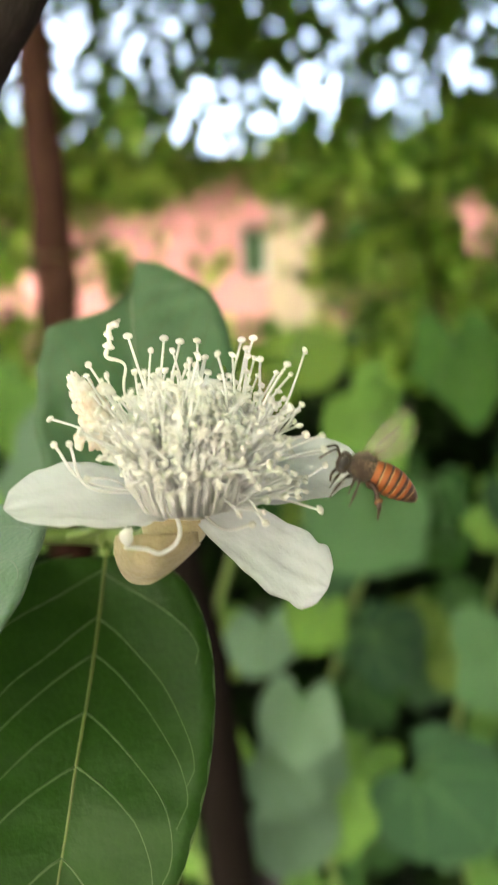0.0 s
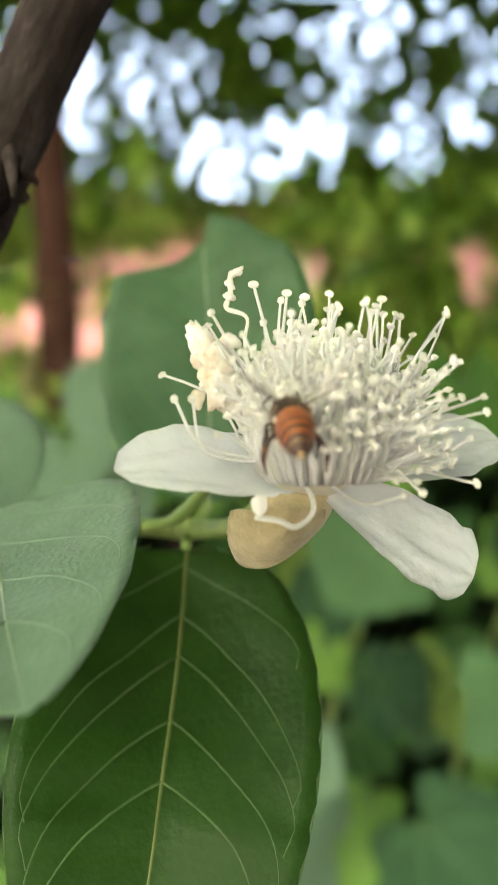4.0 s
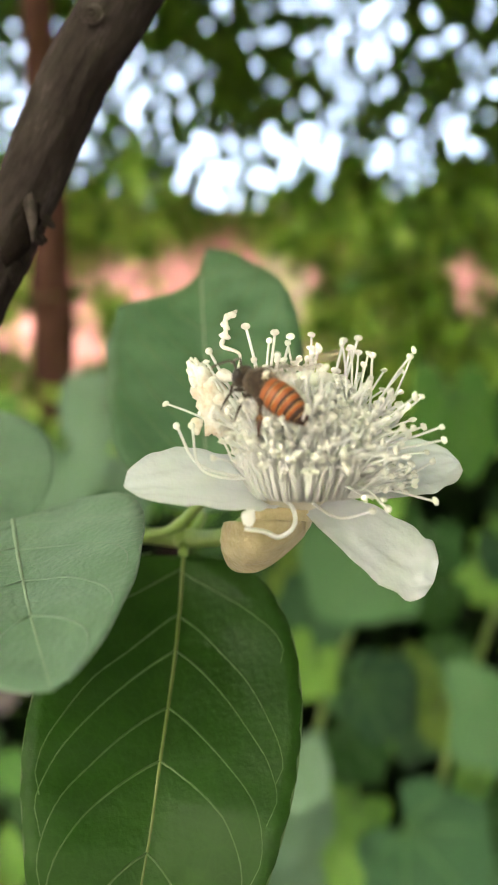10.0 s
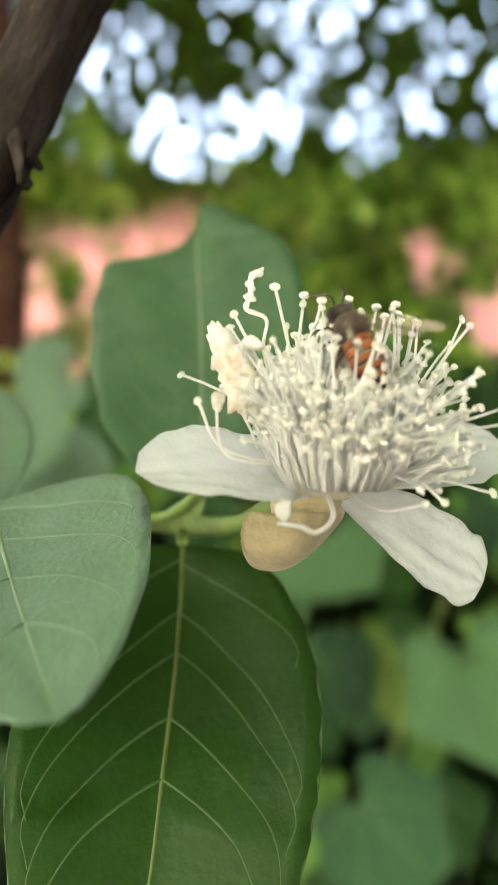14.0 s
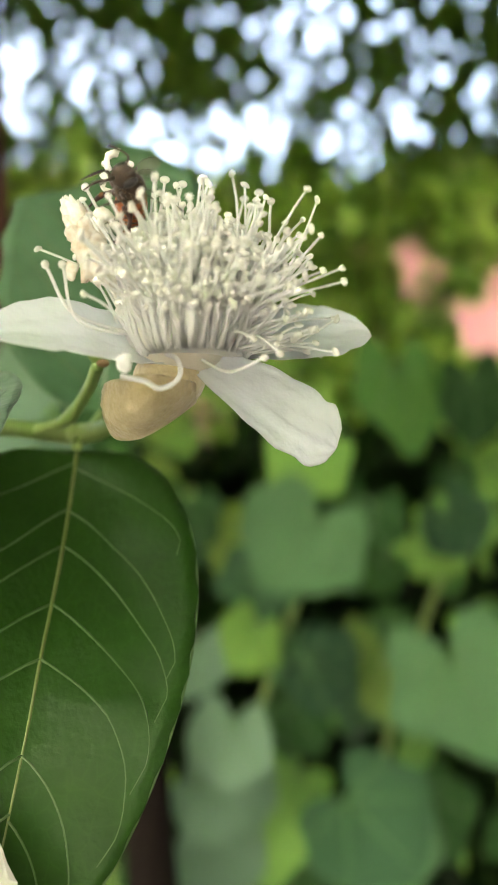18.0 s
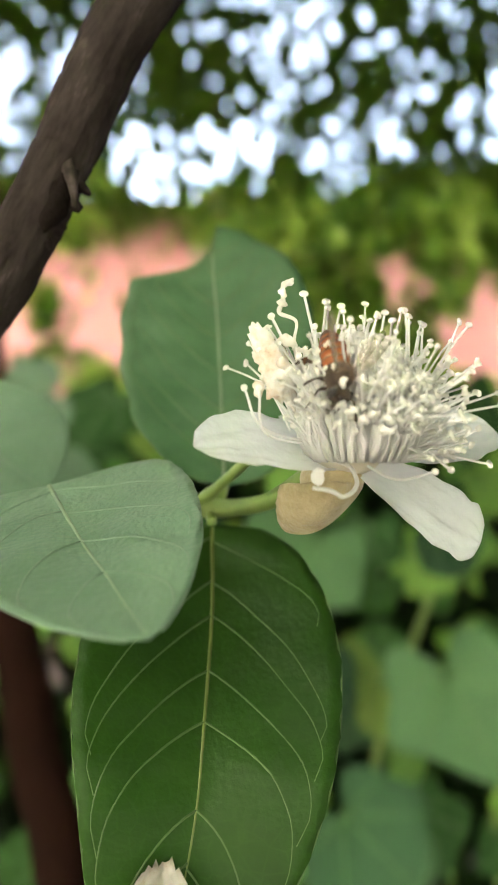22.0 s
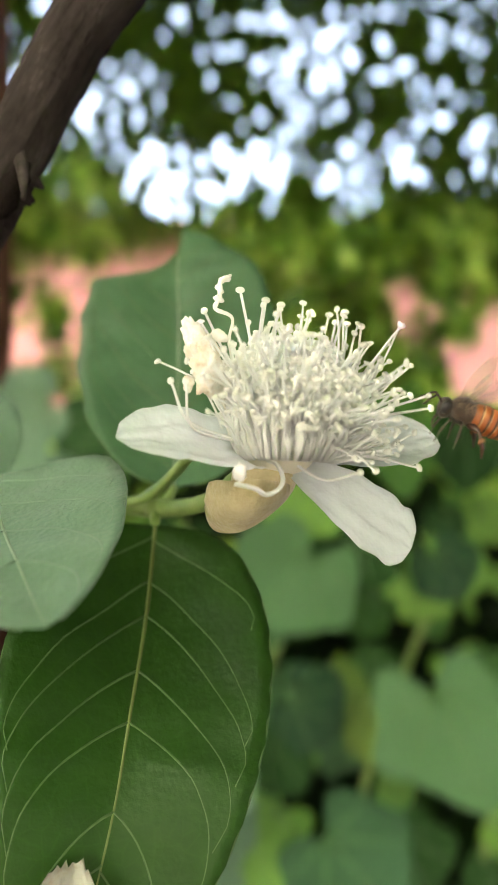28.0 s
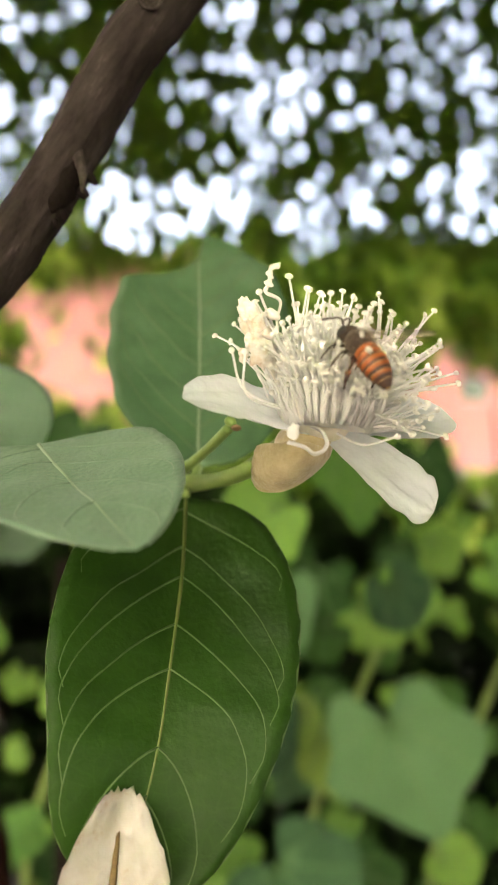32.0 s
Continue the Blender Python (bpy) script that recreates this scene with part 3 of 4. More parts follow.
def leaf_marks():
    """A pale speck on the hanging leaf and a dry bud scar by the flower stalk."""
    ob = thing("seed_speck", at(-1.60, 7.44, -3.34), "tiny pale seed speck lying on the dark leaf", "speck")
    bm = bmesh.new()
    ball(bm, at(-1.60, 7.42, -3.34), (0.0003, 0.0002, 0.0006), 8, 10)
    part("speck", bm, M_SPECK, ob)
    ob = thing("flower_bud", at(-0.34, 8.1, -0.19), "small dry brown bud beside the flower stalk", "bud")
    bm = bmesh.new()
    ball(bm, at(-0.38, 8.0, -0.14), (0.0007, 0.0006, 0.0006), 10, 12, None, 0, lambda v: v * (1 + 0.2 * noise.noise(v * 1500)))
    part("bud", bm, M_STEM, ob)
    bm = bmesh.new()
    ball(bm, at(-0.31, 7.98, -0.21), (0.0006, 0.0005, 0.0004), 8, 10)
    part("scar", bm, M_BROWN, ob, "brown dried tip")


leaf_marks()


def limb():
    b = thing("guava_branch", at(-2.3, 9.0, 3.0), "dark brown guava branch with rough bark and a broken stub", "branch")
    pts = [at(0.6, 9.6, 9.5), at(-0.6, 9.3, 7.0), at(-1.9, 9.1, 4.65), at(-2.55, 9.0, 3.1), at(-3.3, 8.9, 1.6), at(-4.6, 8.8, 0.2), at(-7.0, 8.8, -1.5)]
    bm = bmesh.new()
    tube(bm, smooth_path(pts, 260), lambda s: 0.0039 + 0.0003 * math.sin(s * 9) + 0.00012 * noise.noise(Vector((s * 160, 0, 3))), 56, True, 0.09)
    part("wood", bm, M_BARK, b)
    bm = bmesh.new()
    tube(bm, smooth_path([at(-2.40, 8.72, 3.02), at(-2.34, 8.58, 2.86), at(-2.30, 8.50, 2.66), at(-2.29, 8.47, 2.5)], 12), lambda s: 0.0009 * (1 - 0.75 * s), 10, True, 0.7)
    part("stub", bm, M_STUB, b, "pale grey broken twig stub")
    # Dark lump at the scar: the shade of the branch's underside painted in.
    bm = bmesh.new()
    ball(bm, at(-2.50, 8.70, 2.62), (0.0014, 0.0011, 0.0040), 16, 18, Euler((0, 0.45, 0)).to_matrix(), 0, lambda v: v * (1 + 0.4 * noise.noise(v * 700)))
    part("hollow", bm, M_HOLLOW, b, "dark patch on a twig scar with the underside's shade painted in")
    bm = bmesh.new()
    for k in range(3):
        ring = [at(-1.68, 8.66, 5.1) + Vector((math.cos(a) * (0.0013 - 0.0004 * k), -0.0002 * k, math.sin(a) * (0.0010 - 0.0003 * k))) for a in [i * math.pi / 8 for i in range(17)]]
        tube(bm, ring, 0.00028, 6, False, 0.6)
    part("knot", bm, M_STUB, b, "ringed knot of a lost twig")
    rng = random.Random(5)
    for k in range(6):
        q = 1.3 * k + rng.uniform(0, 0.9)
        p = at(-2.20 - 0.062 * q, 8.78 + rng.uniform(0, 0.15), 2.90 - 0.10 * q)
        bm = bmesh.new()
        tube(bm, [p + Vector((-0.0012, 0.0002, 0.0006)), p + Vector((0.0002, 0, -0.0002)), p + Vector((0.0003 + rng.uniform(0, 0.0006), 0, -0.0008))], lambda s: 0.0009 * (1 - 0.7 * s), 6, True, 0.5)
        part("splinter", bm, M_BARK, b)
    return b


limb()


# ---- the flower ----
CENTRE = at(0.42, 7.15, -0.22)
flower = thing("guava_flower", CENTRE, "open white guava flower with a dense brush of cream stamens", "flower")


def petal(name, mid, width, facing, cup=0.25, mat=None, crumple=0.0, seed=0, label="", blunt=False):
    n, m = 26, 7
    path = smooth_path(mid, n)
    facing = Vector(facing).normalized()
    bm = bmesh.new()
    grid = []
    for i in range(n + 1):
        s = i / n
        tan = (path[min(i + 1, n)] - path[max(i - 1, 0)]).normalized()
        side = tan.cross(facing).normalized()
        nor = side.cross(tan)
        w = width * (0.28 + 0.72 * min(1, s * 1.9) ** 0.8) * (max(0.0, 1 - max(0, (s - 0.68) / 0.32) ** 2.6 if blunt else 1 - max(0, (s - 0.55) / 0.45) ** 1.9)) ** 0.5 + 0.0002
        row = []
        for k in range(2 * m + 1):
            u = (k - m) / m
            rag = 1 + 0.13 * noise.noise(Vector((s * 9, u * 3, seed + 5))) + crumple * 0.3 * noise.noise(Vector((s * 7, u * 4, seed)))
            h = cup * w * u * u + w * (0.10 + crumple) * noise.noise(Vector((s * 4 + seed, u * 2.2, seed))) + w * crumple * 0.3 * noise.noise(Vector((s * 15, u * 6, seed + 2))) + w * 0.030 * math.sin(u * 13 + s * 4 + seed) * (0.4 + s) + w * 0.05 * noise.noise(Vector((s * 11, u * 5, seed + 9)))
            row.append(bm.verts.new(path[i] + side * u * w * rag + nor * h))
        grid.append(row)
    for i in range(n):
        for k in range(2 * m):
            bm.faces.new((grid[i][k], grid[i + 1][k], grid[i + 1][k + 1], grid[i][k + 1]))
    bmesh.ops.solidify(bm, geom=bm.faces[:], thickness=0.00018)
    return part(name, bm, mat or M_PETAL, flower, label)


petal("petal", [at(0.35, 7.12, -0.24), at(0.05, 7.0, -0.19), at(-0.47, 6.7, -0.11), at(-1.02, 6.43, -0.12)], 0.0042, (0.1, -0.60, 0.75), 0.25, seed=1)
petal("petal", [at(0.55, 7.12, -0.25), at(0.95, 7.02, -0.50), at(1.42, 6.95, -0.83), at(1.71, 6.96, -1.02)], 0.0031, (0.25, -0.85, 0.35), 0.2, seed=2, blunt=True)
petal("petal", [at(0.55, 7.25, -0.22), at(1.1, 7.42, -0.10), at(1.7, 7.6, -0.01), at(2.13, 7.69, 0.07)], 0.0042, (-0.1, -0.62, 0.7), 0.2, seed=3)
petal("petal", [at(0.45, 7.5, -0.2), at(0.4, 8.1, 0.1), at(0.35, 8.7, 0.25)], 0.0045, (0, -0.5, 0.85), 0.2, seed=4)
def withered_petal():
    bm = bmesh.new()
    turn = Euler((0.1, radians(62), 0)).to_matrix()
    ball(bm, at(-0.27, 6.82, 0.60), (0.0036, 0.0012, 0.0013), 44, 44, turn, 0,
         lambda v: v * (1 + 0.40 * noise.noise(v * 500) + 0.40 * abs(noise.noise(v * 1000 + Vector((3, 0, 0)))) + 0.30 * noise.noise(v * 1900) + 0.16 * noise.noise(v * 4200)))
    for k, p in enumerate((at(-0.16, 6.78, 0.86), at(-0.42, 6.8, 0.42), at(-0.20, 6.74, 0.62), at(-0.36, 6.82, 0.70))):
        ball(bm, p, (0.0008, 0.0005, 0.0006), 14, 16, Euler((k, 2 * k, 0.7 * k)).to_matrix(), 0, lambda v, k=k: v * (1 + 0.6 * noise.noise(v * 1500 + Vector((k, 0, 0)))))
    part("petal", bm, M_WITHER_WHITE, flower, "shrivelled white petal with browned edge")


withered_petal()


def stamen_mesh(name, length, droop, seed):
    """A thread with its swollen tip, along +z."""
    rng = random.Random(seed)
    bm = bmesh.new()
    ax, ay = rng.uniform(-1, 1), rng.uniform(-1, 1)
    w1, w2 = rng.uniform(0.0002, 0.0007), rng.uniform(0.0002, 0.0007)
    pts = [Vector((ax * droop * length * q * q + w1 * q * math.sin(q * 5 + seed), ay * droop * length * q * q + w2 * q * math.cos(q * 4 + seed), length * q)) for q in [i / 9 for i in range(10)]]
    tube(bm, pts, lambda s: 0.00016 - 0.00005 * s, 5, True)
    turn = Euler((rng.uniform(-1, 1), rng.uniform(-1, 1), rng.uniform(0, 6))).to_matrix()
    ball(bm, pts[-1], (rng.uniform(0.00032, 0.00042), rng.uniform(0.00024, 0.0003), 0.00026), 6, 8, turn, 1, lambda v: v * (1 + 0.45 * noise.noise(v * 3500 + Vector((seed, 0, 0)))))
    for f in bm.faces:
        f.smooth = True
    me = bpy.data.meshes.new(name)
    bm.to_mesh(me)
    bm.free()
    me.materials.append(M_STAMEN)
    me.materials.append(M_ANTHER)
    return me


def stamens():
    """The brush: threads from a ring in the cup, spreading upwards, to the sides and towards the viewer; the shortest inside are one mesh."""
    rng = random.Random(11)
    lengths = [0.0080, 0.0095, 0.0108, 0.0120, 0.0135, 0.0150]
    meshes = [[stamen_mesh("stamen", L, d, 17 * i + j) for j, d in enumerate((0.1, 0.22, 0.36, 0.5))] for i, L in enumerate(lengths)]
    short = [stamen_mesh("stamen", L, 0.2, 90 + int(L * 1e5)) for L in (0.0060, 0.0066, 0.0072, 0.0078, 0.0084, 0.0090)]
    inner = bmesh.new()
    k = -1
    while k < 790:
        side = rng.uniform(-1, 1)
        a = radians(13 + side * (43 if side > 0 else 38) + rng.gauss(0, 6))
        b = radians(-38 + 98 * rng.random() ** 0.85 if k < 480 else rng.uniform(-15, 66))
        d = Vector((math.sin(a) * math.cos(b), -math.sin(b), math.cos(a) * math.cos(b) + 0.06))
        if k >= 750:
            # the lowest threads lie out over the petals
            a, b = rng.uniform(-0.9, 0.5), rng.uniform(0.02, 0.4)
            d = Vector((math.cos(a) * math.cos(b), math.sin(a) * math.cos(b), math.sin(b)))
        d.normalize()
        deg = math.degrees(a)
        if k < 750 and (d.z < (0.22 if k < 480 else -0.05) or deg < -31 or deg > 47 or (b < 0.5 and (-13 < deg < -5 or 17 < deg < 22) and rng.random() < 0.8)):
            continue
        k += 1
        front = max(0.0, -d.y)
        level = rng.choices(range(6), (4, 4, 3, 1, 0.5, 0) if front > 0.45 else (5, 6, 4, 2, 1, 0.6))[0]
        foot = Vector((d.x * 1.15, d.y, 0)) * 0.0036 + Vector((rng.gauss(0, 1), rng.gauss(0, 1), 0)) * 0.0006
        m = Matrix.Translation(foot) @ d.to_track_quat("Z", "Y").to_matrix().to_4x4() @ pose(0, 0, 0, 0, 0, rng.uniform(0, 360))
        me = rng.choice(meshes[level])
        if k < 290:
            ob = new("stamen", me)
            ob.parent = flower
            ob.matrix_local = m
        else:
            me = rng.choice(short if k > 480 else meshes[min(level, 3)])
            n0 = len(inner.verts)
            inner.from_mesh(me)
            inner.verts.ensure_lookup_table()
            bmesh.ops.transform(inner, matrix=Matrix.Translation(CENTRE) @ m, verts=inner.verts[n0:])
    ob = part("stamen_brush", inner, [M_STAMEN, M_ANTHER], flower, "dense short cream stamens of the brush")
    tagged(ob, kind="stuff")


stamens()


def long_threads():
    """The threads that stand out from the brush, each to its own tip."""
    for tip, bend in ((at(-0.58, 6.5, 0.40), (-0.2, 0, -0.1)), (at(-0.45, 6.5, 0.40), (-0.25, 0, -0.15)), (at(0.02, 7.0, 1.33), (0, 0, 0)), (at(1.14, 7.69, 1.31), (0.05, 0, -0.05)),
                      (at(1.20, 7.12, 1.07), (0.22, 0, -0.15)), (at(1.02, 7.93, 1.32), (0.05, 0, 0)), (at(1.33, 6.9, 0.65), (0.0, 0, -0.1)), (at(1.27, 6.8, 0.62), (0.2, 0, -0.2)),
                      (at(1.27, 6.8, 0.51), (0.3, 0, -0.25)), (at(1.18, 6.2, -0.31), (0.1, 0, 0.15)), (at(1.07, 6.3, -0.33), (0, 0, -0.12)), (at(0.60, 7.2, 1.05), (-0.1, 0, 0)),
                      (at(0.30, 7.4, 1.33), (-0.1, 0, 0)), (at(0.45, 7.4, 1.29), (-0.12, 0, 0)), (at(-0.31, 6.8, 1.08), (0, 0, 0)), (at(1.07, 7.8, 1.22), (0.1, 0, 0)), (at(0.52, 7.2, 1.05), (-0.15, 0, 0))):
        bm = bmesh.new()
        a = CENTRE + (tip - CENTRE) * 0.2
        mid_ = (a + tip) / 2 + Vector(bend) * 0.01
        tube(bm, smooth_path([a, mid_, tip], 14), lambda s: 0.00016 - 0.00003 * s, 6)
        ball(bm, tip, (0.00045, 0.00034, 0.00032), 7, 9, Euler((tip.x * 300, 0, tip.z * 500)).to_matrix(), 1)
        part("stamen", bm, [M_STAMEN, M_ANTHER], flower)
    bm = bmesh.new()
    tube(bm, smooth_path([at(0.05, 7.1, 0.4), at(-0.06, 7.1, 0.85), at(-0.04, 7.1, 1.08), at(-0.2, 7.1, 1.16), at(-0.17, 7.1, 1.28), at(-0.16, 7.1, 1.42), at(-0.08, 7.1, 1.46)], 40),
         lambda s: 0.00014 + 0.00022 * max(0.0, s - 0.35) * (1 + 0.5 * math.sin(s * 60)), 9, True, 0.9)
    for k, p in enumerate((at(-0.17, 7.1, 1.26), at(-0.17, 7.1, 1.36), at(-0.10, 7.1, 1.46))):
        ball(bm, p, (0.0005, 0.00034, 0.00036), 10, 12, Euler((k, 1.2 * k, 0.4)).to_matrix(), 0, lambda v, k=k: v * (1 + 0.7 * noise.noise(v * 2500 + Vector((k, 0, 0)))))
    part("withered_stamen", bm, M_CREAM_PETAL, flower, "shrivelled crooked stamen")
    bm = bmesh.new()
    ball(bm, at(0.85, 7.3, 1.0), (0.0003, 0.0003, 0.0004), 6, 8)
    part("pollen_grain", bm, M_VINE_YELLOW, flower, "small yellow-green speck")


long_threads()


def cup():
    bm = bmesh.new()
    ball(bm, CENTRE + Vector((0, 0, 0.0004)), (0.0038, 0.0036, 0.0022), 12, 20)
    part("floral_disc", bm, M_DISC, flower, "cream disc from which the stamens rise")
    bm = bmesh.new()

    def flute(v):
        a = math.atan2(v.y, v.x)
        low = max(0.0, min(1.0, (0.004 - v.z) / 0.008))
        k = 1 + 0.05 * math.sin(a * 46 + 3 * noise.noise(v * 300)) + 0.10 * noise.noise(v * 420)
        high = max(0.0, v.z / 0.007)
        return Vector((v.x * k * (1 - 0.18 * low), v.y * k * (1.12 - 0.35 * high), max(-0.0040, v.z * (1 + 0.16 * noise.noise(v * 600)))))

    core = CENTRE + Vector((0.0012, -0.0004, 0.0038))
    ball(bm, core, (0.0074, 0.0082, 0.0062), 30, 90, Matrix(((0, 0, 1), (0, 1, 0), (-1, 0, 0))).inverted() @ Matrix.Identity(3), 0,
         lambda v: Matrix(((0, 0, 1), (0, 1, 0), (-1, 0, 0))) @ flute(Matrix(((0, 0, -1), (0, 1, 0), (1, 0, 0))) @ v))
    part("core", bm, M_BUNDLE, flower, "cream core of packed threads")
    # the innermost threads lie against the core
    rng = random.Random(23)
    bm = bmesh.new()
    for k in range(270):
        a, end, drift = rng.uniform(0.95, 2.05) * math.pi, rng.uniform(-0.1, 1.05), rng.gauss(0, 0.16)
        pts = []
        for i in range(9):
            q = i / 8
            e, b = -0.62 + (end + 0.62) * q, a + drift * q * q
            f = flute(Vector((0.0062 * math.cos(e) * math.cos(b), 0.0082 * math.cos(e) * math.sin(b), 0.0074 * math.sin(e))))
            pts.append(core + f * (1.015 + 0.09 * q * q * rng.uniform(0.6, 1)))
        tube(bm, pts, 0.00014, 5)
        ball(bm, pts[-1], (0.00038, 0.0003, 0.00028), 6, 8, Euler((k, 0, 2 * k)).to_matrix(), 1)
    tagged(part("stamen_bundle", bm, [M_STAMEN, M_ANTHER], flower, "cream stamens pressed together in the middle"), kind="stuff")
    bm = bmesh.new()
    ball(bm, at(0.33, 7.22, -0.42), (0.0031, 0.0034, 0.0026), 14, 20)
    part("receptacle", bm, M_CALYX, flower, "tan felted cup under the petals")
    bm = bmesh.new()
    n, m = 22, 16
    grid = []
    for i in range(n + 1):
        u = i / n
        row = []
        low_rim = 0.16 * math.exp(-u / 0.07)
        top = -0.47 + 0.05 * math.sin(u * 3) + 0.02 * noise.noise(Vector((u * 6, 1, 0)))
        low = -0.97 + low_rim + 0.10 * u + 0.48 * max(0, u - 0.35) ** 1.5
        for k in range(m + 1):
            v = k / m
            x = -0.20 + 0.76 * u + (0.015 * noise.noise(Vector((v * 9, 4, 0))) if i == 0 else 0) - 0.03 * math.sin(v * 3) * (1 - u)
            y = 7.12 - 0.46 * math.sin(math.pi * (0.06 + 0.86 * u)) * (1 - 0.25 * v * v) + 0.22 * v ** 3
            y -= 0.05 * math.exp(-((u - 0.02) / 0.08) ** 2) * (v > 0.8)
            row.append(bm.verts.new(at(x, y, top + (low - top) * v)))
        grid.append(row)
    for i in range(n):
        for k in range(m):
            bm.faces.new((grid[i][k], grid[i + 1][k], grid[i + 1][k + 1], grid[i][k + 1]))
    bmesh.ops.solidify(bm, geom=bm.faces[:], thickness=0.0004)
    part("calyx_lobe", bm, M_CALYX, flower, "tan felted calyx lobe folded down")
    bm = bmesh.new()
    tube(bm, smooth_path([at(0.28, 6.9, -0.23), at(0.40, 6.72, -0.29), at(0.44, 6.58, -0.42), at(0.39, 6.48, -0.51), at(0.28, 6.4, -0.55), at(0.17, 6.35, -0.50), at(0.0, 6.3, -0.47)], 36), 0.00019, 8, True, 0.4)
    ball(bm, at(0.04, 6.25, -0.37), (0.0006, 0.00048, 0.00075), 12, 14, None, 0, lambda v: v * (1 + 0.35 * noise.noise(v * 2500)))
    part("style", bm, M_STAMEN, flower, "white looped style with a knobbed end")


cup()


def fallen_petal():
    bm = bmesh.new()
    n, m = 16, 12
    grid = []
    for i in range(n + 1):
        s = i / n
        row = []
        for k in range(m + 1):
            u = 2 * k / m - 1
            w = (0.18 + 0.38 * math.sin(math.pi * min(1, s * 0.70))) * (1 + 0.08 * noise.noise(Vector((s * 8, u * 2, 3))))
            x, z = -1.28 - 0.05 * s + u * w, -3.93 - 1.5 * s + 0.06 * noise.noise(Vector((u * 5, 2, 7))) * (1 - s)
            y = 7.0 - 0.25 * u * u - 0.05 * s + 0.14 * noise.noise(Vector((s * 6, u * 3, 0))) + 0.035 * math.sin(u * 17 + 3 * s) + 0.09 * noise.noise(Vector((s * 15, u * 7, 4))) + 0.16 * math.exp(-(u / 0.12) ** 2) * s
            row.append(bm.verts.new(at(x, y, z)))
        grid.append(row)
    for i in range(n):
        for k in range(m):
            bm.faces.new((grid[i][k], grid[i + 1][k], grid[i + 1][k + 1], grid[i][k + 1]))
    bmesh.ops.solidify(bm, geom=bm.faces[:], thickness=0.0002)
    ob = thing("fallen_petal", at(-1.3, 7.0, -4.4), "", "")
    part("blade", bm, M_CREAM_PETAL, ob)
    bm = bmesh.new()
    tube(bm, smooth_path([at(-1.30, 7.0, -4.25), at(-1.31, 7.02, -4.55), at(-1.33, 7.05, -5.3)], 10), lambda s: 0.0001 + 0.0004 * s, 6)
    part("crease", bm, M_BROWN, ob, "brown dried crease")
    tagged(ob, "dry cream petal with brown middle clinging to the leaf", "petal")


fallen_petal()

# ---- background ----
ground_sheet()
pink_house()
tree_crowns()
shade_crowns()
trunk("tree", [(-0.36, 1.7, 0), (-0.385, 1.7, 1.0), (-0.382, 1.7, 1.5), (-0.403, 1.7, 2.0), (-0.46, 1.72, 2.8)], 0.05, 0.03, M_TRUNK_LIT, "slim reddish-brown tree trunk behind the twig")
trunk("tree", [(0.02, 0.55, 0), (-0.015, 0.55, 0.8), (-0.032, 0.55, 1.115), (-0.043, 0.55, 1.19), (-0.05, 0.56, 1.25)], 0.020, 0.009, M_HOLLOW, "dark slim stem among the creeper")
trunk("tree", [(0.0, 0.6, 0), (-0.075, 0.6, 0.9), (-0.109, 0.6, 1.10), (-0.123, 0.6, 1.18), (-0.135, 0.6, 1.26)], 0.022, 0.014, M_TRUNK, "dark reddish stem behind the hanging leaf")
shrub("bush", [((0.07, 0.34, 0.02, 0.27), (1.9, 2.8), 2600), ((0.34, 0.55, 0.19, 0.30), (1.9, 2.8), 700), ((0.03, 0.36, 0.25, 0.31), (2.0, 2.8), 800), ((-0.45, -0.14, 0.0, 0.24), (1.9, 2.6), 1150), ((-0.34, -0.11, 0.24, 0.35), (1.9, 2.6), 500), ((-0.125, -0.105, 0.225, 0.265), (1.9, 2.2), 18), ((-0.07, -0.045, 0.155, 0.19), (1.9, 2.2), 10), ((-0.215, -0.17, 0.21, 0.25), (1.9, 2.4), 14),
               ((-0.45, 0.62, -0.14, 0.085), (1.5, 2.2), 4200)], (0.04, 0.075), M_BUSH, "light green bushes in front of the pink house", 5,
      [(0.254, 0.214, 0.022), (0.275, 0.247, 0.015), (-0.19, 0.235, 0.035), (-0.155, 0.225, 0.02), (-0.255, 0.16, 0.022), (-0.19, 0.133, 0.02), (0.41, 0.12, 0.06), (0.34, 0.13, 0.04), (0.36, 0.19, 0.02)])


# the large leaves of the creeper: x, y, z in centimetres, breadth, and how far the tip leans aside
BROAD = [(16.5, 57, -16.5, 10.0, 10), (9.8, 62, -7.8, 9.0, -60), (18.7, 80, 4.5, 11.0, 20), (7.4, 60, -17.3, 6.0, 70), (13.4, 70, -21.8, 5.0, -20), (9.9, 60, -27.5, 9.0, 40),
         (5.0, 65, -11.0, 6.0, 10), (20.3, 70, -7.5, 6.0, 30), (13.8, 65, -6.6, 7.0, -20), (28.8, 70, -6.7, 9.0, 60), (25.9, 80, 4.0, 9.0, 0), (14.5, 62, -29.0, 8.0, -30),
         (2.5, 68, -27.0, 8.0, 30), (-10.0, 90, 2.0, 9.0, 20), (-16.0, 85, -3.0, 8.0, -30), (-1.0, 75, -9.0, 6.0, 40),
         (0.4, 66, -17.2, 6.0, 10), (3.7, 62, -24.6, 6.5, -40), (0.2, 60, -29.4, 7.0, 30), (8.1, 70, -20.9, 5.0, 60), (7.4, 66, -16.5, 5.5, -20), (11.6, 70, -11.5, 5.0, 45),
         (-9.7, 45, -0.3, 4.5, 20), (-8.1, 52, 2.2, 5.0, -50), (-8.6, 48, -2.5, 5.0, 40), (-10.5, 45, -2.7, 4.5, 10), (3.0, 58, -20.3, 6.0, -20), (-0.4, 58, -24.7, 6.0, 45)]


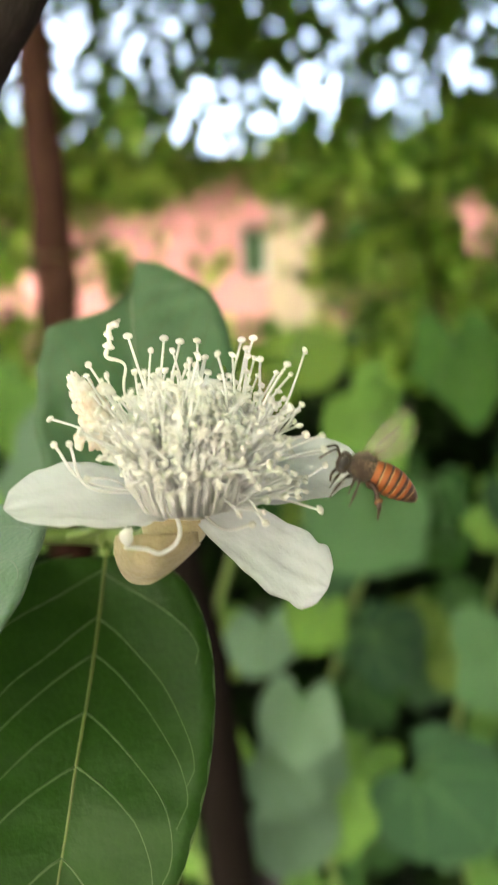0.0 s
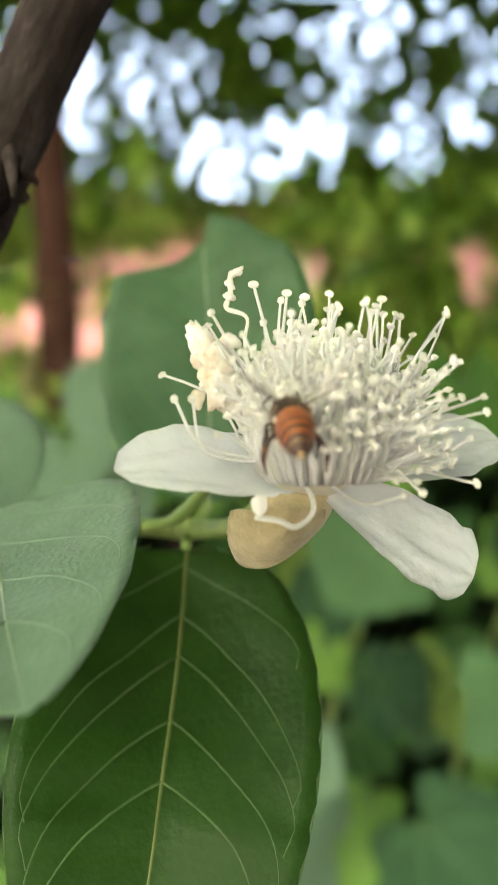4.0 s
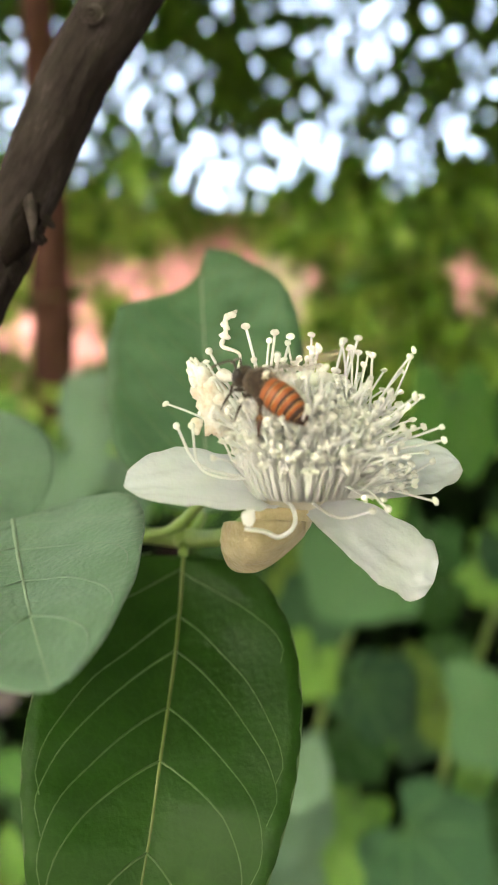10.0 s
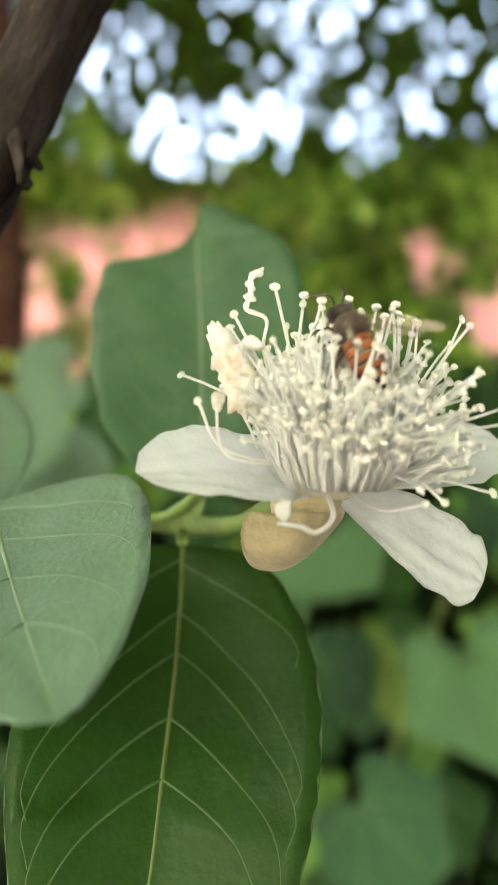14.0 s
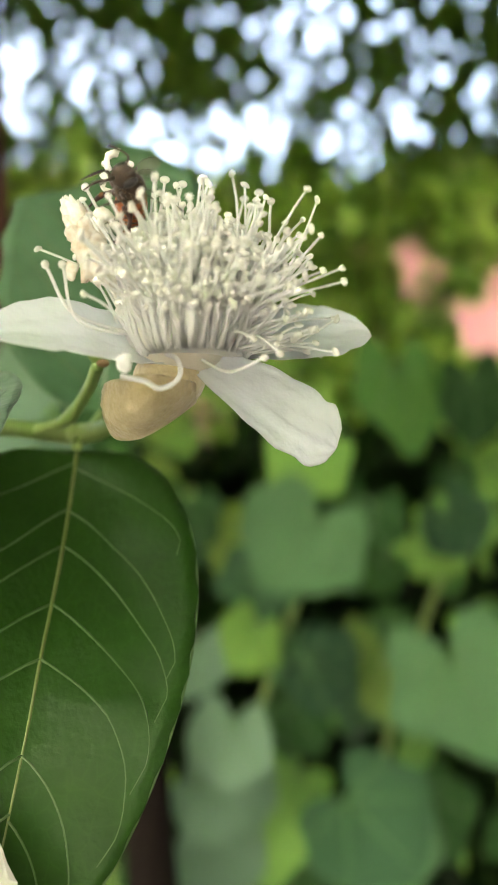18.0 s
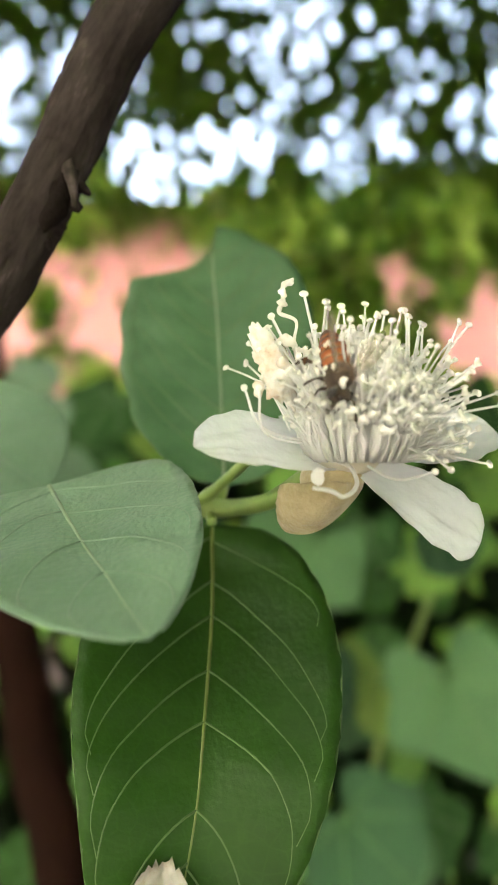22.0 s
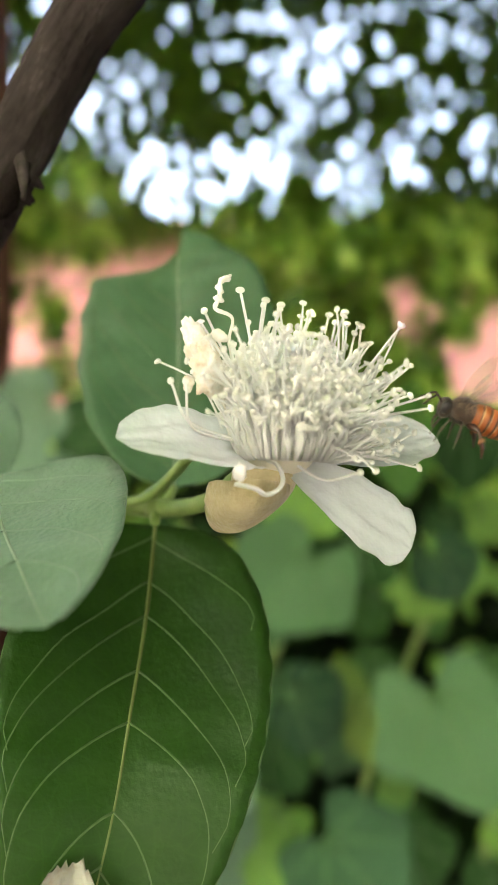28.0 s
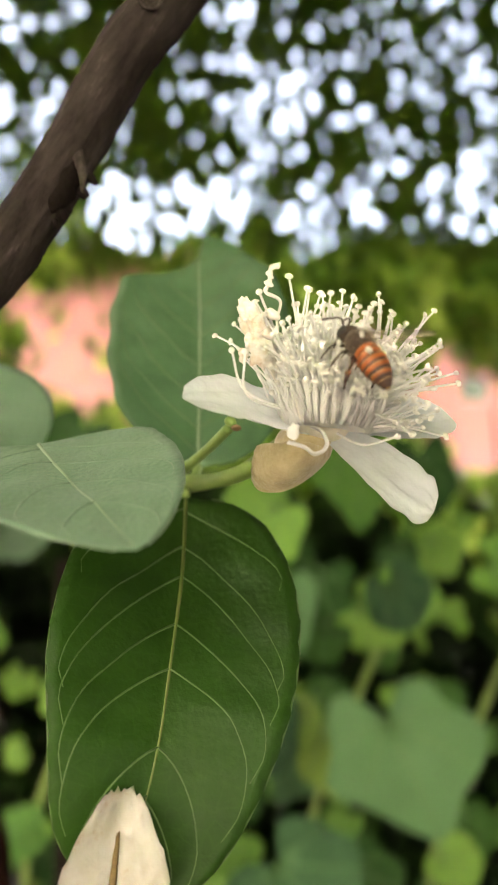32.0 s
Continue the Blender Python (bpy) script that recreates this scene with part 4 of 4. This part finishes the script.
def creeper():
    rng = random.Random(4)
    vine = thing("creeper", (0.15, 0.7, 0), "creeper with broad bright green leaves covering the bank", "creeper")
    meshes = [vine_leaf_mesh("leaf", k, (0.02, 0.07, 0.11)[k % 3]) for k in range(6)]
    yellow = [vine_leaf_mesh("leaf", 50 + k, 0.06, M_VINE_YELLOW) for k in range(2)]
    spots = [(*p, (40, 90)) for p in BROAD]
    spots += [(x, y, z, size, lean, (40, 80)) for x, y, z, size, lean in ((5.8, 63, -21.0, 6.0, 30), (8.4, 64, -26.5, 6.5, -40), (11.0, 66, -17.0, 5.5, 20), (5.0, 63, -15.0, 5.0, -30), (4.8, 62, -29.0, 6.0, 10))]
    while len(spots) < 210:
        y = rng.uniform(64, 120)
        spots.append((rng.uniform(-0.36, 0.62) * y, y, rng.uniform(-0.62, 0.06) * y - 0.1 * (y - 70), rng.uniform(3.2, 7.5), rng.uniform(-70, 70), (35, 85)))
    pale = [vine_leaf_mesh("leaf", 30 + k, 0.04, M_LEAF_PALE) for k in range(2)]
    broad = [vine_leaf_mesh("leaf", 20 + k, (0.11, 0.05)[k % 2], M_VINE_MID) for k in range(4)]
    for k, (x, y, z, size, lean, tip) in enumerate(spots):
        ob = new("leaf", (yellow[k % 2] if k % 6 == 0 else meshes[k % 6]) if k >= len(BROAD) else pale[k % 2] if x < -7 or (x < 4 and z < -15) else meshes[k % 6] if z > -7 else broad[k % 4])
        ob.parent = vine
        ob.matrix_local = (Matrix.Translation(at(x, y, z + size * 0.3) - vine.location) @ pose(0, 0, 0, rng.uniform(*tip), rng.uniform(-20, 20), rng.uniform(-30, 30))
                           @ pose(0, 0, 0, 0, 0, 180 + lean) @ Matrix.Scale(size / 100, 4))
    for k in range(5):
        bm = bmesh.new()
        x = -0.2 + 0.14 * k
        tube(bm, smooth_path([(x, 0.95, 0.0), (x + 0.05, 0.9, 0.5), (x - 0.03, 0.9, 0.9), (x + 0.06, 0.85, 1.25)], 16), 0.004, 6)
        part("stem", bm, M_STEM, vine, "thin green creeper stem")


creeper()
shrub("bush", [((-0.5, 0.7, -0.62, 0.0), (1.15, 1.5), 8500)], (0.05, 0.085), M_DARK_BUSH, "undergrowth coloured near black for the shade behind the creeper", 9)
cam.data.dof.focus_object = flower


# ---- the honey bee: nose along +x, back along +z ----
M_BEE_DARK = material("bee_dark", [(0.022, 0.014, 0.009), (0.055, 0.034, 0.022)], 0.4, 900, 0.4, 4000)
M_BEE_FUR = material("bee_fur", [(0.012, 0.008, 0.005), (0.06, 0.036, 0.021)], 0.9, 1500, 1.0, 5000, sheen=0.15)
M_BEE_FUZZ = material("bee_fuzz", [(0.10, 0.068, 0.042), (0.26, 0.19, 0.125)], 0.9, 900, sheen=0.1)
M_BEE_ORANGE = material("bee_orange", [(0.25, 0.062, 0.014), (0.37, 0.115, 0.03)], 0.4, 700, 0.3, 4000, 0.15)
M_BEE_BAND = material("bee_band", [(0.022, 0.008, 0.005), (0.05, 0.016, 0.008)], 0.4, 700, 0.3, 4000)
M_BEE_HAIR = material("bee_pale_hair", [(0.45, 0.30, 0.15), (0.58, 0.42, 0.24)], 0.9, 2000)
M_BEE_EYE = material("bee_eye", [(0.006, 0.005, 0.005), (0.012, 0.01, 0.01)], 0.35, 2000)
M_POLLEN = material("pollen_load", [(0.12, 0.05, 0.022), (0.20, 0.10, 0.045)], 0.9, 1200, 0.8, 5000)
M_WING = material("bee_wing", [(0.32, 0.27, 0.2), (0.42, 0.36, 0.28)], 0.25, 900, alpha=0.40)


def wing(name, length, width, parent, side, place):
    bm = bmesh.new()
    n = 14
    rows = []
    for i in range(n + 1):
        s = i / n
        w = width * (math.sin(math.pi * min(1, 0.04 + s * 0.94)) ** 0.55) * (0.45 + 0.55 * s)
        rows.append([bm.verts.new((-length * s * 0.55 - (k / 3 - 0.35) * w, side * length * s * 0.84, 0.0001 * math.sin(k * 2 + i))) for k in range(4)])
    for a, b in zip(rows, rows[1:]):
        for k in range(3):
            bm.faces.new((a[k], a[k + 1], b[k + 1], b[k]))
    me = bpy.data.meshes.new(name)
    bm.to_mesh(me)
    bm.free()
    me.materials.append(M_WING)
    w = new(name, me)
    w.parent = parent
    w.location = place
    bm = bmesh.new()
    tube(bm, [Vector((-length * q * 0.55 + 0.35 * width * 0.8 * math.sin(math.pi * q), side * length * q * 0.84, 0.00005)) for q in [i / 8 for i in range(9)]], 0.00003, 4)
    me = bpy.data.meshes.new("wing_vein")
    bm.to_mesh(me)
    bm.free()
    me.materials.append(M_BEE_DARK)
    v = new("wing_vein", me)
    v.parent = w
    return w


def honey_bee():
    bee = thing("honey_bee", (0, 0, 0), "small honey bee with orange and brown banded abdomen", "bee")
    bm = bmesh.new()
    ball(bm, (0.00365, 0, -0.0003), (0.00085, 0.00135, 0.00125), 10, 14)
    head = part("head", bm, M_BEE_FUR, bee, "brown furry head")
    for s in (-1, 1):
        bm = bmesh.new()
        ball(bm, (0.0038, s * 0.00105, -0.0001), (0.0005, 0.00034, 0.00085), 8, 10)
        part("eye", bm, M_BEE_EYE, head, "shiny black eye")
        bm = bmesh.new()
        tube(bm, smooth_path([(0.0043, s * 0.0004, 0.0002), (0.0050, s * 0.0008, 0.0009), (0.0058, s * 0.0014, 0.0003), (0.0064, s * 0.0019, -0.0004)], 12), 0.00013, 6)
        part("antenna", bm, M_BEE_DARK, head)
    bm = bmesh.new()
    tube(bm, smooth_path([(0.0041, 0, -0.0012), (0.0044, 0, -0.0020), (0.0042, 0, -0.0028)], 6), lambda s: 0.0002 - 0.0001 * s, 6)
    part("tongue", bm, M_BEE_DARK, head)
    bm = bmesh.new()
    ball(bm, (0.0016, 0, 0), (0.0017, 0.00165, 0.0016), 12, 16)
    part("thorax", bm, M_BEE_FUR, bee, "brown furry thorax")
    bm = bmesh.new()
    rng = random.Random(2)
    for k in range(620):
        d = Vector((rng.gauss(0, 1), rng.gauss(0, 1), rng.gauss(0.2, 1))).normalized()
        p = Vector((0.0016 + d.x * 0.0016, d.y * 0.00158, d.z * 0.00153))
        q = p + (d + Vector((-0.5, 0, 0))) * 0.00042
        s = d.orthogonal().normalized() * 0.00004
        bm.faces.new([bm.verts.new(v) for v in (p - s, p + s, q)])
    part("fuzz", bm, M_BEE_FUZZ, bee, "greyish tan fuzz on the thorax")
    # abdomen, banded rings that taper to the sting
    prof = lambda s: 0.00162 * math.sin(math.pi * (0.2 + 0.78 * s) ** 0.85) ** 0.62
    centre = lambda s: Vector((0.0005 - 0.0054 * s, 0, -0.0002 - 0.0010 * s * s))
    for k in range(6):
        edge = (0.74, 0.66, 0.56, 0.48, 0.36, 0.3)[k]
        for lo, hi, mat, nm in ((0.0, edge, M_BEE_ORANGE if k < 5 else M_BEE_BAND, "segment"), (edge, 0.92, M_BEE_BAND, "band"), (0.92, 1.0, M_BEE_HAIR, "hair_band")):
            a, b = (k + lo) / 6, (k + hi) / 6
            bm = bmesh.new()
            tube(bm, [centre(a + (b - a) * i / 4) for i in range(5)], lambda s, a=a, b=b, lo=lo: max(0.00008, prof(a + (b - a) * s) * (1 + 0.035 * (1 - lo))), 18, True)
            part(nm, bm, mat, bee)
    # legs
    for s in (-1, 1):
        for x, reach, back, nm in ((0.0026, 0.0022, 0.0012, "front_leg"), (0.0016, 0.0028, 0.0, "middle_leg"), (0.0006, 0.0031, -0.0022, "hind_leg")):
            bm = bmesh.new()
            pts = [(x, s * 0.0008, -0.0012), (x + back * 0.4, s * 0.0019, -0.0013), (x + back * 0.8, s * reach * 0.85, -0.0026), (x + back, s * reach * 0.8, -0.0040)]
            thick = 0.00036 if nm == "hind_leg" else 0.0002
            tube(bm, smooth_path(pts, 15), lambda q, thick=thick: thick * (1 - 0.55 * q) * (1 + 0.3 * math.sin(q * 12)), 7)
            leg = part(nm, bm, M_BEE_DARK if nm != "hind_leg" else M_BEE_BAND, bee)
            if nm == "hind_leg":
                bm = bmesh.new()
                ball(bm, (x + back * 0.7, s * reach * 0.82, -0.0022), (0.00034, 0.00027, 0.0005), 8, 10, Euler((0, -0.5, 0)).to_matrix())
                part("pollen_load", bm, M_POLLEN, leg, "brownish tan pollen load")
    wings = []
    for s in (-1, 1):
        wings.append(wing("fore_wing", 0.0078, 0.0026, bee, s, (0.0022, s * 0.0010, 0.0011)))
        wings.append(wing("hind_wing", 0.0052, 0.0019, bee, s, (0.0012, s * 0.0010, 0.0010)))
    return bee, wings


def small_fly():
    fly = thing("small_fly", (0, 0, 0), "tiny dark blurred fly in the air", "fly")
    bm = bmesh.new()
    ball(bm, (0, 0, 0), (0.0012, 0.0003, 0.0003), 8, 10)
    part("body", bm, M_BEE_DARK, fly)
    for s in (-1, 1):
        bm = bmesh.new()
        bm.faces.new([bm.verts.new(v) for v in ((0.0002, 0, 0.0002), (-0.0008, s * 0.0009, 0.0004), (-0.0014, s * 0.0007, 0.0004), (-0.0008, s * 0.0001, 0.0003))])
        part("wing", bm, M_WING, fly)
    return fly


# seconds, place in metres, turn in degrees
BEE = [
    (0, 0.0214, 0.0650, 1.3003, -12.1, -24.7, -179.9),
    (0.08, 0.0214, 0.0650, 1.3003, -12.1, -24.7, -179.9),
    (0.3, 0.0141, 0.0642, 1.3019, -19.3, -18.2, 180.0),
    (0.6, 0.0157, 0.0632, 1.3052, -33.1, -38.2, 180.0),
    (0.9, 0.0133, 0.0600, 1.3027, -13.7, -54.8, 117.0),
    (1, 0.0142, 0.0599, 1.3048, -12.7, -29.1, 178.9),
    (1.5, 0.0059, 0.0570, 1.2981, -5.5, -56.9, 133.1),
    (2, 0.0041, 0.0556, 1.2985, 51.4, -62.8, 42.1),
    (2.1, 0.0051, 0.0560, 1.2993, -0.9, -54.0, 92.4),
    (2.4, 0.0070, 0.0570, 1.2988, -9.9, -42.4, 100.8),
    (2.7, 0.0035, 0.0580, 1.3034, -20.2, -30.0, 128.1),
    (3, 0.0028, 0.0577, 1.3024, -12.7, -54.9, 111.6),
    (3.3, 0.0032, 0.0580, 1.3003, 0.1, -47.3, 91.0),
    (3.6, 0.0045, 0.0580, 1.2992, -1.4, -30.8, 92.2),
    (3.9, 0.0033, 0.0580, 1.2998, -15.0, -20.2, 103.7),
    (4, 0.0027, 0.0588, 1.3020, -1.7, -20.9, 95.4),
    (4.2, 0.0025, 0.0590, 1.3012, -1.1, -30.4, 92.4),
    (4.5, 0.0032, 0.0590, 1.3014, -12.3, -34.0, 100.5),
    (6.5, 0.0026, 0.0590, 1.3032, 6.7, -41.0, 83.9),
    (7, 0.0034, 0.0587, 1.3048, 13.7, -58.0, 75.4),
    (7.5, 0.0024, 0.0590, 1.3048, -1.3, -40.6, 91.1),
    (8, 0.0036, 0.0605, 1.3059, 68.0, -72.9, 25.4),
    (8.3, 0.0028, 0.0620, 1.3078, -22.8, -56.9, 136.2),
    (8.7, 0.0044, 0.0683, 1.3126, -25.4, -19.8, 163.1),
    (9, 0.0073, 0.0699, 1.3147, -11.5, 14.6, -172.5),
    (9.5, 0.0066, 0.0690, 1.3130, -17.3, 4.3, 180.0),
    (10, 0.0023, 0.0603, 1.3066, -14.4, -30.2, 155.2),
    (10.5, 0.0019, 0.0605, 1.3068, -4.3, -25.3, 126.9),
    (11, 0.0017, 0.0605, 1.3066, -5.9, -16.4, 123.8),
    (11.5, 0.0025, 0.0605, 1.3074, -0.5, -33.0, 115.2),
    (12, 0.0017, 0.0605, 1.3068, -2.2, -23.9, 123.3),
    (12.5, 0.0030, 0.0605, 1.3069, 3.3, -30.7, 99.9),
    (13, 0.0014, 0.0623, 1.3072, -4.1, -44.1, 139.1),
    (13.5, 0.0019, 0.0615, 1.3083, -20.7, -55.0, 107.8),
    (14.5, 0.0115, 0.0660, 1.3079, -35.0, -50.2, 180.0),
    (15.5, 0.0156, 0.0632, 1.3064, -18.6, -28.5, 180.0),
    (15.7, 0.0089, 0.0688, 1.3135, -7.1, -25.1, 111.3),
    (15.85, -0.0030, 0.0679, 1.3119, 1.2, -10.4, 70.7),
    (16, -0.0057, 0.0651, 1.3096, 6.6, -12.7, 62.7),
    (16.3, -0.0075, 0.0676, 1.3056, 17.3, -0.8, 9.5),
    (16.7, -0.0073, 0.0745, 1.3059, 14.2, 14.9, -42.8),
    (17, 0.0005, 0.0787, 1.3115, -1.1, 21.5, -99.6),
    (17.2, 0.0024, 0.0760, 1.3117, -1.6, -1.0, -98.5),
    (17.8, 0.0005, 0.0690, 1.3095, 1.0, -16.5, -89.2),
    (18, 0.0006, 0.0680, 1.3100, -58.6, -18.3, -94.8),
    (18.4, 0.0002, 0.0670, 1.3110, 1.2, -1.3, -88.4),
    (19, 0.0013, 0.0656, 1.3124, -1.9, 28.8, -98.8),
    (19.3, 0.0005, 0.0640, 1.3107, 9.7, 21.5, -77.7),
    (19.6, 0.0000, 0.0655, 1.3110, 15.1, 51.5, -79.0),
    (20, 0.0018, 0.0651, 1.3091, -80.2, 44.5, -133.3),
    (20.2, 0.0034, 0.0655, 1.3082, -33.0, 14.6, -129.3),
    (20.8, 0.0006, 0.0645, 1.3079, -12.3, 24.0, -120.0),
    (21, 0.0011, 0.0633, 1.3085, -11.6, 12.5, -136.9),
    (21.4, 0.0020, 0.0635, 1.3068, -7.2, 19.0, -112.8),
    (22, 0.0019, 0.0621, 1.3059, -23.9, 62.8, -86.9),
    (22.6, 0.0010, 0.0615, 1.3044, 67.3, 57.4, 0.0),
    (23, 0.0014, 0.0611, 1.3051, 1.4, 52.7, -49.1),
    (23.2, 0.0007, 0.0615, 1.3053, 0.0, 35.1, -75.0),
    (23.8, 0.0003, 0.0585, 1.3040, -15.4, 42.3, -74.5),
    (24, 0.0014, 0.0592, 1.3052, -7.9, 36.3, -55.9),
    (24.5, 0.0000, 0.0605, 1.3040, -32.7, 32.1, -121.3),
    (25, 0.0017, 0.0613, 1.3047, -17.6, 6.3, -155.8),
    (25.5, 0.0033, 0.0635, 1.3082, -29.1, -22.6, 180.0),
    (26.5, 0.0140, 0.0690, 1.3073, -20.9, -15.7, 180.0),
    (27.5, 0.0170, 0.0632, 1.3012, -21.1, -15.4, 180.0),
    (27.8, 0.0224, 0.0651, 1.3014, -21.8, -26.6, 180.0),
    (28, 0.0214, 0.0649, 1.3022, -16.5, -16.3, 176.3),
    (28.1, 0.0199, 0.0651, 1.3005, -14.4, -22.8, 180.0),
    (28.4, 0.0165, 0.0642, 1.2998, -22.5, -33.1, 180.0),
    (28.7, 0.0139, 0.0625, 1.3021, -2.8, -43.3, 130.8),
    (29, 0.0124, 0.0603, 1.3013, -11.9, -43.8, 159.6),
    (29.3, 0.0167, 0.0625, 1.3017, -23.2, -38.5, 180.0),
    (29.6, 0.0223, 0.0642, 1.2937, -13.8, -7.0, 180.0),
    (29.9, 0.0209, 0.0651, 1.3020, -13.7, -5.0, 180.0),
    (30, 0.0206, 0.0650, 1.3045, -13.7, -15.6, 175.9),
    (30.2, 0.0175, 0.0651, 1.3057, -13.6, -8.0, 180.0),
    (30.5, 0.0137, 0.0651, 1.3074, -19.0, -11.3, 180.0),
    (30.8, 0.0081, 0.0605, 1.3061, -8.5, -31.3, 116.9),
    (31, 0.0082, 0.0601, 1.3061, 8.7, -65.1, 80.8),
    (31.2, 0.0073, 0.0605, 1.3068, -3.1, -45.6, 86.0),
    (31.6, 0.0066, 0.0595, 1.3046, -6.2, -27.2, 117.3),
    (32, 0.0057, 0.0573, 1.3035, -13.6, -43.4, 135.0),
]
FLY = [
    (0, 0.0517, 0.0900, 1.2930),
    (3, 0.0317, 0.0900, 1.2871),
    (3.3, 0.0167, 0.0860, 1.2922),
    (3.6, 0.0016, 0.0900, 1.3153),
    (3.9, -0.0117, 0.0920, 1.3180),
    (4.3, -0.0345, 0.0950, 1.3289),
    (6.5, -0.0366, 0.0900, 1.3101),
    (7, -0.0140, 0.0900, 1.3070),
    (7.5, -0.0155, 0.0900, 1.3047),
    (8, -0.0333, 0.0920, 1.3016),
    (32, -0.0582, 0.0950, 1.2947),
]
FLIGHTS = [(0.0, 0.9), (8.4, 9.5), (15.0, 16.7), (27.0, 28.6), (29.3, 30.6)]
bee, bee_wings = honey_bee()
bee.scale = (0.80, 0.80, 0.80)
fly = small_fly()


def motions():
    walk(bee, [(t, pose(x, y, z, rx, ry, rz)) for t, x, y, z, rx, ry, rz in BEE])
    # the breeze lifts the torn leaf in the first seconds
    base = torn_leaf.location.copy()
    walk(torn_leaf, [(t, Matrix.Translation(base - Vector((0, 0, drop)))) for t, drop in ((0, 0.0042), (1, 0.0032), (2, 0.0014), (3, 0.0006), (4, 0), (32, 0))])
    walk(fly, [(t, pose(x, y, z, 0, 0, 40 * math.sin(t * 3))) for t, x, y, z in FLY])
    for w in bee_wings:
        s = 1 if w.location.y > 0 else -1
        folded = (0, 12, 0) if "fore" in w.name else (0, 10, 0)
        rows, t, beat = [], 0.0, 0
        while t <= 32.01:
            flying = any(a <= t <= b for a, b in FLIGHTS)
            if flying:
                beat += 1
                up = 48 if beat % 2 else -18
                rows.append((t, pose(*w.location, s * up, 8, s * -8)))
            elif not rows or any(b < t <= b + 0.07 or a - 0.07 <= t < a for a, b in FLIGHTS) or t > 31.98:
                rows.append((t, pose(*w.location, s * 32, folded[1], s * 22)))
            t = round(t + 1 / 30, 4)
        walk(w, rows)


motions()
